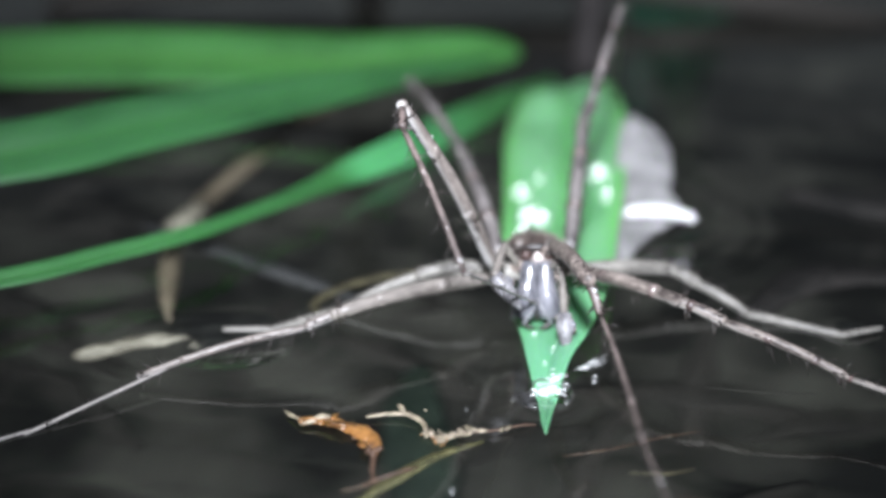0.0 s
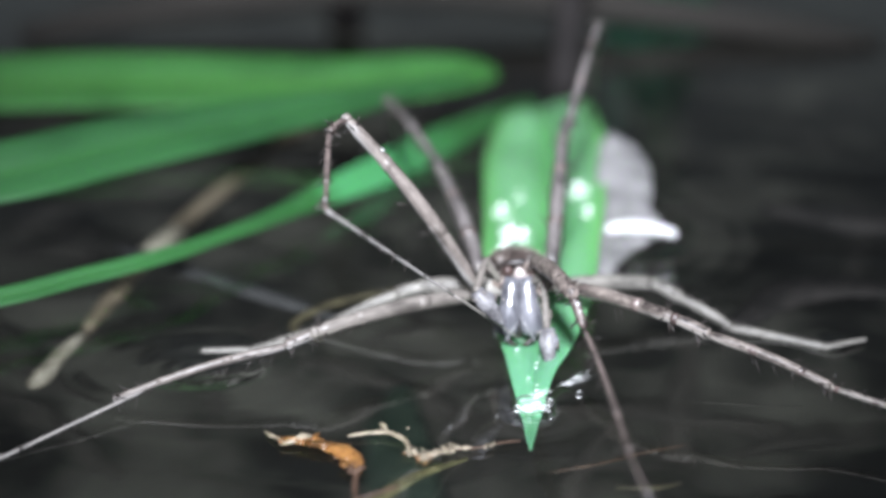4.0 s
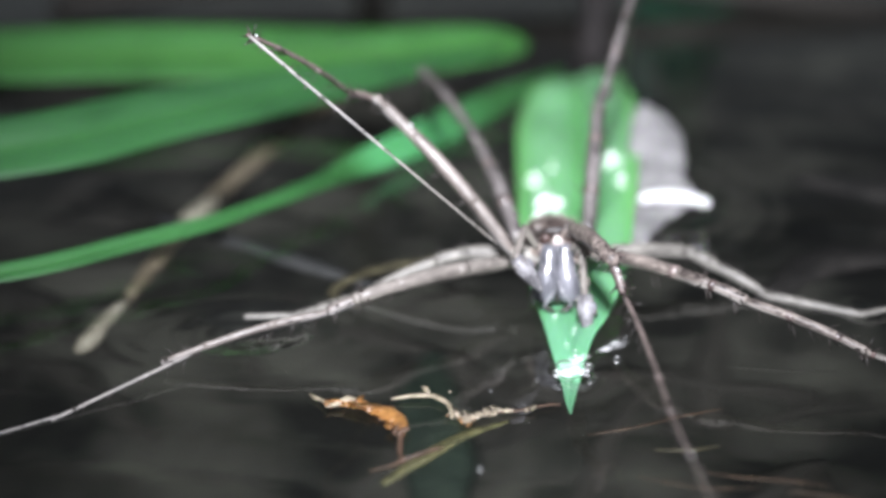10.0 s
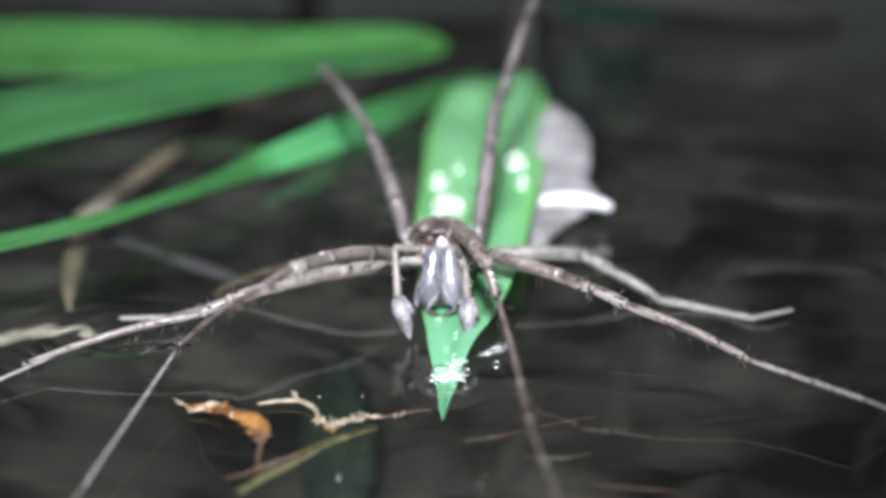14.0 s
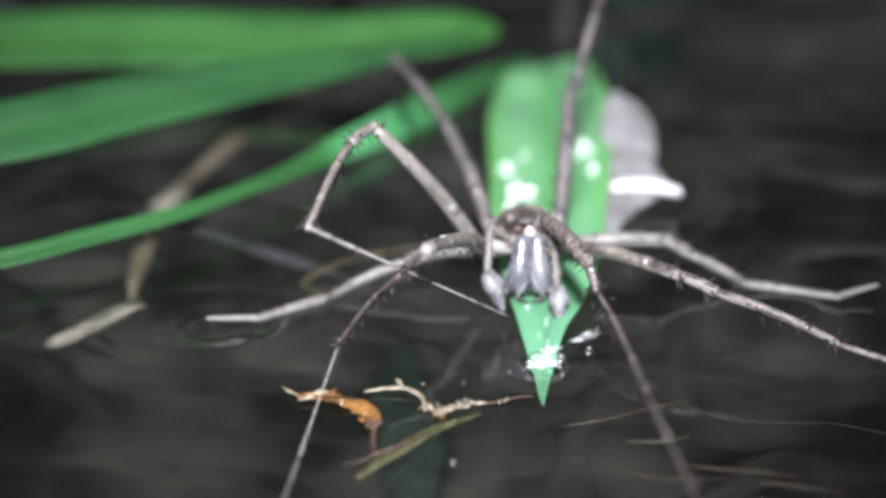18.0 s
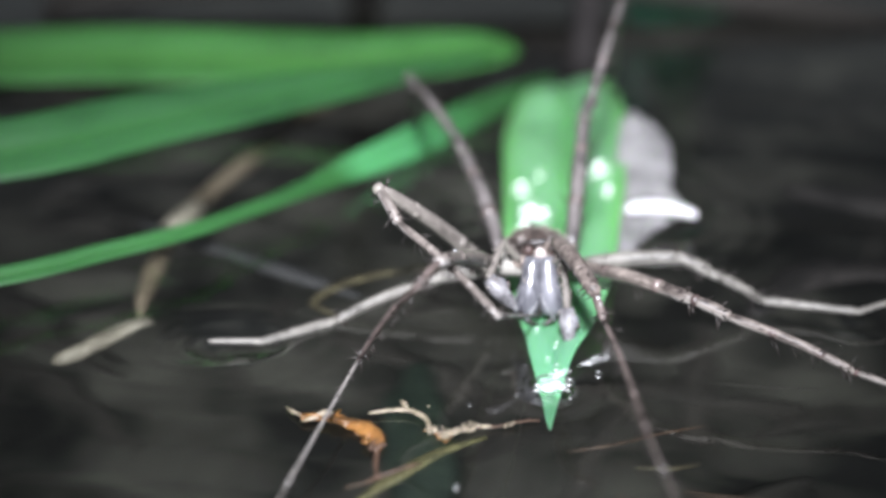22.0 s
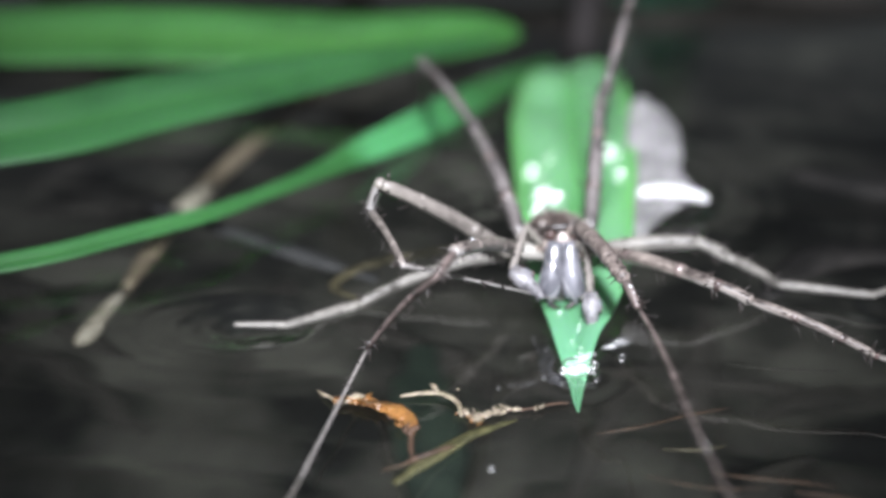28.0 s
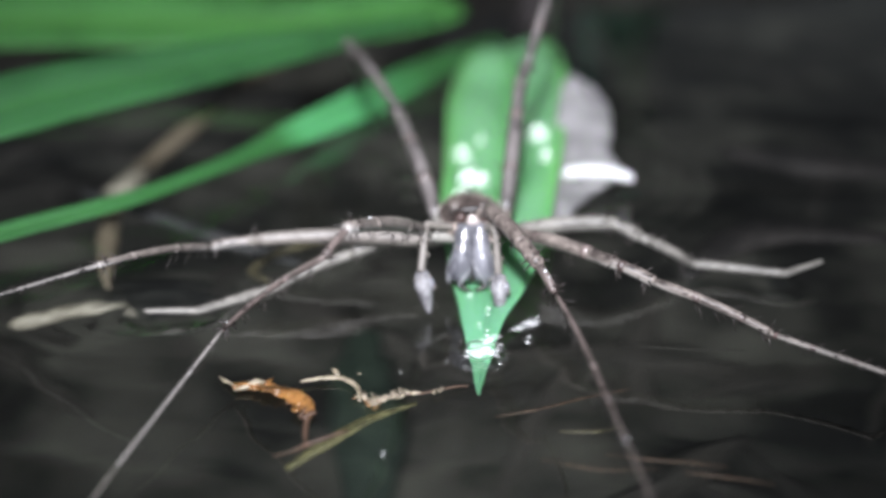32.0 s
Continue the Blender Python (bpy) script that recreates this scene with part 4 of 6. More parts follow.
def body():
    o = BASE
    # carapace, head up, the abdomen low behind it
    tilt = Matrix.Rotation(radians(12), 4, "X")
    bm = bmesh.new()
    for v in ball(bm, (0.3, 1.2, 5.2), (2.6, 3.0, 1.0), 16, 24, tilt):
        u = (v.co.y / MM - 1.2) / 3.0
        if u < 0:
            v.co.x = (0.3 + (v.co.x / MM - 0.3) * (1 + 0.35 * u)) * MM
        v.co.z += 0.00035 * math.exp(-((u + 0.5) / 0.35) ** 2)
    car = part("carapace", bm, SHELL, SPIDER, "brown hairy carapace with pale bands")
    bm = bmesh.new()
    rnd = random.Random(31)
    for _ in range(170):
        a, e = rnd.uniform(0, 2 * math.pi), rnd.uniform(0.15, 1.3)
        d = Vector((math.cos(a) * math.cos(e), math.sin(a) * math.cos(e), math.sin(e)))
        p = Vector((0.3 + 2.55 * d.x * (1 + 0.3 * min(0, d.y)), 1.2 + 2.8 * d.y, 5.25 + 1.0 * d.z + 0.2 * 2.8 * d.y))
        tube(bm, [p, p + d * 0.18 + Vector((0, -0.1, 0)), p + d * 0.28 + Vector((0, -0.25, 0))], [0.05, 0.035, 0.01], 4)
    tagged(part("fuzz", bm, HAIR, car), kind="stuff")
    for s in (-1, 1):
        part("band", tube(bmesh.new(), [p[:3] for p in smooth_path([(0.3 + 0.8 * s, -0.9, 5.95), (0.3 + 1.15 * s, -0.1, 6.05), (0.3 + 1.25 * s, 1.0, 6.1), (0.3 + 0.95 * s, 2.4, 6.1)], 4)], [0.16, 0.26, 0.32, 0.32, 0.29, 0.32, 0.32, 0.29, 0.26, 0.26, 0.22, 0.18, 0.1], 8, 0.6, 5 + s, 0.5), BAND, car, "pale mottled band")
    bm = bmesh.new()
    for v in ball(bm, (0.28, -1.45, 6.05), (0.42, 0.34, 0.5), 10, 14):
        v.co += Vector((0, 0, 0.00008 * math.sin(v.co.x * 9000)))
    part("brow", bm, CREAM, car, "cream patch between the eyes")
    for x, y, z, r, mat in ((-0.62, -1.3, 6.2, 0.42, EYE_RED), (1.18, -1.3, 6.2, 0.42, EYE_RED), (-0.12, -2.08, 5.35, 0.12, EYE_M), (0.68, -2.08, 5.35, 0.12, EYE_M), (-0.6, -1.9, 5.4, 0.11, EYE_M), (1.16, -1.9, 5.4, 0.11, EYE_M), (-1.25, -1.1, 5.9, 0.16, EYE_M), (1.8, -1.1, 5.9, 0.16, EYE_M)):
        bm = bmesh.new()
        ball(bm, (x, y, z), (r, r * 0.8, r), 10, 14)
        part("eye", bm, mat, car, "reddish brown eye patch" if mat is EYE_RED else "small glossy black eye")
    part("crest", tube(bmesh.new(), [p[:3] for p in smooth_path([(-1.4, -0.5, 6.25), (-0.6, -0.8, 6.62), (0.3, -0.9, 6.72), (1.2, -0.8, 6.62), (2.0, -0.5, 6.25)], 4)], [0.12 + 0.2 * math.sin(math.pi * i / 16) for i in range(17)], 8, 0.4, 6), SPINE, car, "dark hairy crest above the eyes")
    bm = bmesh.new()
    ball(bm, (0.3, -1.2, 5.1), (1.7, 1.0, 0.8), 10, 16)
    part("face", bm, BAND, SPIDER, "pale hairy face")
    part("lip", tube(bmesh.new(), [(-0.9, -1.75, 5.5), (-0.3, -2.0, 5.42), (0.25, -2.08, 5.38), (0.8, -2.0, 5.42), (1.45, -1.75, 5.5)], [0.1, 0.13, 0.12, 0.13, 0.1], 8, 0.3, 4), SPINE, SPIDER, "dark seam above the jaws")
    for k in range(9):
        # pale and dark tufts on the shoulders
        a = -0.6 + 0.42 * k
        bm = bmesh.new()
        ball(bm, (0.3 + 2.25 * math.cos(a), 0.3 - 1.7 * abs(math.sin(a)), 5.15 + 0.25 * math.sin(3.1 * k)), (0.42, 0.4, 0.34), 7, 10)
        for v in bm.verts:
            v.co += Vector((math.sin(9000 * v.co.x), math.cos(8000 * v.co.z), math.sin(7000 * v.co.y))) * 0.00006
        part("tuft", bm, BAND if k % 2 else SHELL, car)
    for x, y, z, r in ((1.2, -1.3, 6.5, 0.62), (1.8, -1.25, 5.6, 0.72), (2.3, -1.55, 5.0, 0.55), (-1.15, -1.2, 5.25, 0.6), (1.75, -1.3, 4.55, 0.62)):
        bm = bmesh.new()
        for v in ball(bm, (x, y, z), (r, r * 0.9, r * 0.75), 12, 16):
            v.co += Vector((math.sin(5200 * v.co.x + 1), math.cos(6100 * v.co.z), math.sin(5600 * v.co.y))) * 0.00007
        part("shoulder", bm, MOTTLE, SPIDER, "mottled brown and cream shoulder")
    # chelicerae, splayed towards their ends
    for s in (-1, 1):
        x = 0.2
        path = smooth_path([(x + 0.52 * s, -1.6, 5.8), (x + 0.62 * s, -2.1, 4.85), (x + 0.74 * s, -2.62, 3.8), (x + 0.92 * s, -3.0, 2.75), (x + 1.05 * s, -3.05, 1.8)], 4)
        bm = tube(bmesh.new(), [p[:3] for p in path], [0.56, 0.62, 0.66, 0.69, 0.72, 0.74, 0.76, 0.79, 0.82, 0.85, 0.88, 0.91, 0.93, 0.94, 0.92, 0.82, 0.5], 16, 0.06, 3 + s)
        ch = part("chelicera", bm, FANG, SPIDER, "shiny grey chelicera")
        part("inner_ridge", tube(bmesh.new(), [p[:3] for p in smooth_path([(x + 0.08 * s, -3.05, 3.5), (x + 0.38 * s, -3.6, 2.8), (x + 0.85 * s, -3.9, 2.1), (x + 1.15 * s, -3.85, 1.5)], 4)], [0.07, 0.1, 0.12, 0.13, 0.14, 0.14, 0.14, 0.14, 0.14, 0.13, 0.12, 0.1, 0.05], 8, 0.15, 2), JAW_EDGE, ch, "pale inner ridge of the jaw")
        part("outer_edge", tube(bmesh.new(), [p[:3] for p in smooth_path([(x + 1.25 * s, -2.3, 4.3), (x + 1.6 * s, -2.8, 3.3), (x + 1.85 * s, -3.1, 2.3), (x + 1.8 * s, -3.2, 1.5)], 4)], [0.08, 0.12, 0.14, 0.15, 0.16, 0.17, 0.17, 0.17, 0.16, 0.15, 0.14, 0.12, 0.06], 8, 0.15, 2), JAW_EDGE, ch, "pale outer edge of the jaw")
        part("fang", tube(bmesh.new(), [p[:3] for p in smooth_path([(x + 0.95 * s, -3.5, 1.5), (x + 0.5 * s, -3.7, 1.2), (x + 0.05 * s, -3.6, 1.15)], 4)], [0.2, 0.2, 0.19, 0.18, 0.16, 0.13, 0.1, 0.06, 0.02], 8), SPINE, ch, "dark curved fang")
        bm = bmesh.new()
        hairs(bm, 3.2, 0.5, 0.4, 26, 0.5, 20 + s)
        for v in bm.verts:
            v.co = Vector(((x + 0.75 * s) * MM, -2.4 * MM, 4.9 * MM)) + Matrix.Rotation(radians(166), 3, "X") @ v.co
        tagged(part("fuzz", bm, HAIR, ch), kind="stuff")
    # fills the gap between the jaws, black for the shade there
    bm = bmesh.new()
    ball(bm, (0.2, -2.55, 2.5), (0.9, 0.6, 1.3), 10, 14)
    part("mouth", bm, SPINE, SPIDER, "mouth parts between the jaws, blackened for the gap's shade")
    # coxae
    for k, (x, y, z) in enumerate(COXAE):
        c, e = Vector((0.3 + (0.7 if x > 7.3 else -0.7), y - o.y - (y - 77.5) * 0.25, 4.3)), Vector((x, y, z)) - o
        part("coxa", tube(bmesh.new(), [c, c.lerp(e, 0.35), c.lerp(e, 0.8), e + (e - c).normalized() * 0.25], [0.62, 0.72, 0.7, 0.5], 12, 0.08, k), BAND if k == 0 else LEG_PALE if k % 2 else LEG, SPIDER)
    # waist and abdomen
    bm = bmesh.new()
    ball(bm, (0.5, 3.9, 3.6), (0.5, 0.8, 0.5), 8, 12)
    part("waist", bm, SHELL, SPIDER)
    bm = bmesh.new()
    for v in ball(bm, (0.8, 8.0, 2.1), (1.7, 4.4, 1.25), 14, 20, Matrix.Rotation(radians(-8), 4, "X")):
        u = (v.co.y / MM - 8) / 4.4
        v.co.x = (0.8 + (v.co.x / MM - 0.8) * (1 - 0.3 * max(0, u))) * MM
    part("abdomen", bm, ABDOMEN, SPIDER, "slim brown abdomen")
    part("spinneret", tube(bmesh.new(), [(0.5, 12.0, 2.4), (0.5, 12.8, 2.5), (0.5, 13.2, 2.5)], [0.3, 0.22, 0.1], 8), SHELL, SPIDER)
    part("spinneret", tube(bmesh.new(), [(1.1, 12.0, 2.4), (1.1, 12.8, 2.5), (1.1, 13.2, 2.5)], [0.3, 0.22, 0.1], 8), SHELL, SPIDER)


COXAE = ((8.4, 75.0, 6.9), (4.0, 75.0, 4.8), (9.8, 77.0, 4.0), (3.9, 77.0, 3.2), (10.5, 79.0, 2.9), (4.6, 79.0, 2.8), (10.4, 80.0, 3.9), (4.8, 80.0, 3.7))
body()


def palp_pieces(seed):
    out = []
    for name, n, rr in (("palp_femur", 2.4, (0.24, 0.28, 0.27, 0.24)), ("palp_tibia", 3.7, (0.22, 0.27, 0.29, 0.3)), ("palp_tip", 3.2, (0.5, 0.72, 0.5, 0.12))):
        path = [(0, 0, n * u) for u in (0, 0.12, 0.3, 0.5, 0.7, 0.86, 0.95, 1)]
        r = np.interp([p[2] / n for p in path], [0, 0.3, 0.7, 1], rr)
        ob = part(name, tube(bmesh.new(), path, r, 12, 0.1, seed), PALP if name == "palp_tip" else LEG_BEIGE, SPIDER, "swollen grey palp tip" if name == "palp_tip" else "")
        bm = bmesh.new()
        hairs(bm, n * (0.4 if name == "palp_tip" else 1), r[0], r[-2], 26 if name == "palp_tip" else 9, 0.5, seed)
        tagged(part("fuzz", bm, HAIR, ob), kind="stuff")
        if name == "palp_tip":
            bm = bmesh.new()
            ball(bm, (0.25, -0.42, 1.0), (0.42, 0.36, 0.55), 10, 14)
            part("bulb", bm, FANG, ob, "shiny grey bulb on the palp")
            ring = [(0.25 + 0.42 * math.cos(a), -0.55 - 0.12 * math.sin(a), 1.0 + 0.55 * math.sin(a)) for a in np.linspace(0.3, 5.2, 18)]
            part("rim", tube(bmesh.new(), ring, [0.1] * 18, 7, 0.2, seed), LEG_RING, ob, "reddish brown curved rim of the bulb")
        out.append(ob)
    return out


def palp_joints(root, elbow, wrist, tip):
    """Joints at the palp's true lengths, towards those given."""
    out = [Vector(root)]
    for target, n in zip((elbow, wrist, tip), (2.4, 3.7, 3.2)):
        out.append(out[-1] + (Vector(target) - out[-1]).normalized() * n)
    return out


PALP_STILL = palp_pieces(5)
for ob, a, b in zip(PALP_STILL, palp_joints((8.1, 74.4, 5.4), (8.6, 73, 6.2), (9.1, 71, 2.8), (9.2, 69.3, 0.4)), palp_joints((8.1, 74.4, 5.4), (8.6, 73, 6.2), (9.1, 71, 2.8), (9.2, 69.3, 0.4))[1:]):
    ob.matrix_basis = along(a, b)
PALP_MOVING = palp_pieces(9)


# ---- water clinging round the dipped leaf tip ----
def film(x, y, z, wide, high, lean, roll, seed, label):
    """A lumpy film of water drawn up a slope, with a ragged outline."""
    bm = bmesh.new()
    rnd = random.Random(seed)
    n, m = 40, 9
    edge = [1 + 0.14 * math.sin(3 * a + seed) + 0.07 * math.sin(7 * a + 2 * seed) + rnd.uniform(-0.04, 0.04) for a in np.linspace(0, 2 * math.pi, n, endpoint=False)]
    turn = Matrix.Rotation(radians(-8), 3, "Z") @ Matrix.Rotation(radians(lean), 3, "X") @ Matrix.Rotation(radians(roll), 3, "Z")
    hub = bm.verts.new(turn @ Vector((0, 0, 0.06 * MM)))
    last = None
    for i in range(1, m + 1):
        u = i / m
        ring = []
        for k in range(n):
            a = 2 * math.pi * k / n
            sx, sy = math.cos(a), math.sin(a)
            qx, qy = abs(sx) ** 0.7 * math.copysign(1, sx), abs(sy) ** 0.7 * math.copysign(1, sy)
            q = u * (1 + (edge[k] - 1) * u)
            h = 0.06 * (1 - u ** 3) + 0.008 * math.sin(5 * qx * q + seed) * math.sin(6 * qy * q)
            ring.append(bm.verts.new(turn @ (Vector((qx * q * wide / 2, qy * q * high / 2, h)) * MM)))
        for k in range(n):
            if last is None:
                bm.faces.new((hub, ring[k], ring[(k + 1) % n]))
            else:
                bm.faces.new((last[k], ring[k], ring[(k + 1) % n], last[(k + 1) % n]))
        last = ring
    ob = finish(bm, "water_film", FILM)
    ob.location = (x * MM, y * MM, z * MM)
    ob.visible_shadow = False
    return tagged(ob, label, "water film")


def rim(x, y, z, wide, high, lean, roll, thick, seed, label):
    """A raised ring of water standing round the leaf where it dips."""
    rnd = random.Random(seed)
    turn = Matrix.Rotation(radians(-8), 3, "Z") @ Matrix.Rotation(radians(lean), 3, "X") @ Matrix.Rotation(radians(roll), 3, "Z")
    path = [turn @ Vector((wide / 2 * math.cos(a), high / 2 * math.sin(a) * (1 + 0.15 * math.sin(2 * a + seed)), 0.05 * math.sin(3 * a))) for a in np.linspace(0.2, 0.15 + 2 * math.pi, 40)]
    ob = finish(tube(bmesh.new(), path, [thick * (0.75 + 0.35 * math.sin(0.45 * i + seed) + rnd.uniform(-0.08, 0.08)) for i in range(40)], 10), "water_film", FILM)
    ob.location = (x * MM, y * MM, z * MM)
    ob.visible_shadow = False
    return tagged(ob, label, "water film")


# rim, films and drops lean so they mirror the torch towards the camera
rim(7.5, 64.6, 0.5, 2.1, 1.05, 48, 8, 0.3, 2, "bright raised rim of water round the dipped leaf")
film(7.4, 64.3, 0.5, 2.3, 1.0, 52, 6, 3, "bright wet film drawn up over the leaf at the waterline")
film(10.9, 68.2, 0.35, 2.5, 0.8, 52, 26, 5, "narrow wet film on the sunken edge of the leaf")
film(7.9, 65.6, 0.7, 1.7, 0.8, 52, 25, 8, "thin wet film above the waterline on the leaf")
for x, y, z, r in ((8.75, 65.1, 0.35, 0.36), (10.95, 66.4, 0.2, 0.32), (6.3, 64.3, 0.4, 0.3), (7.9, 66.4, 0.8, 0.3), (8.3, 67.4, 0.75, 0.24), (4.9, 63.8, 0.1, 0.2), (6.1, 63.0, 0.1, 0.2), (8.6, 63.6, 0.1, 0.2), (1.6, 62.6, 0.1, 0.16), (0.5, 53.4, 0.1, 0.2)):
    drop(x, y, z, r, "small clear water drop beside the leaf tip", 52)


# ---- what moves ----
def key_leg(pieces, rows):
    for k, piece in enumerate(pieces):
        walk(piece, [(t, along(j[k], j[k + 1])) for t, j in rows])


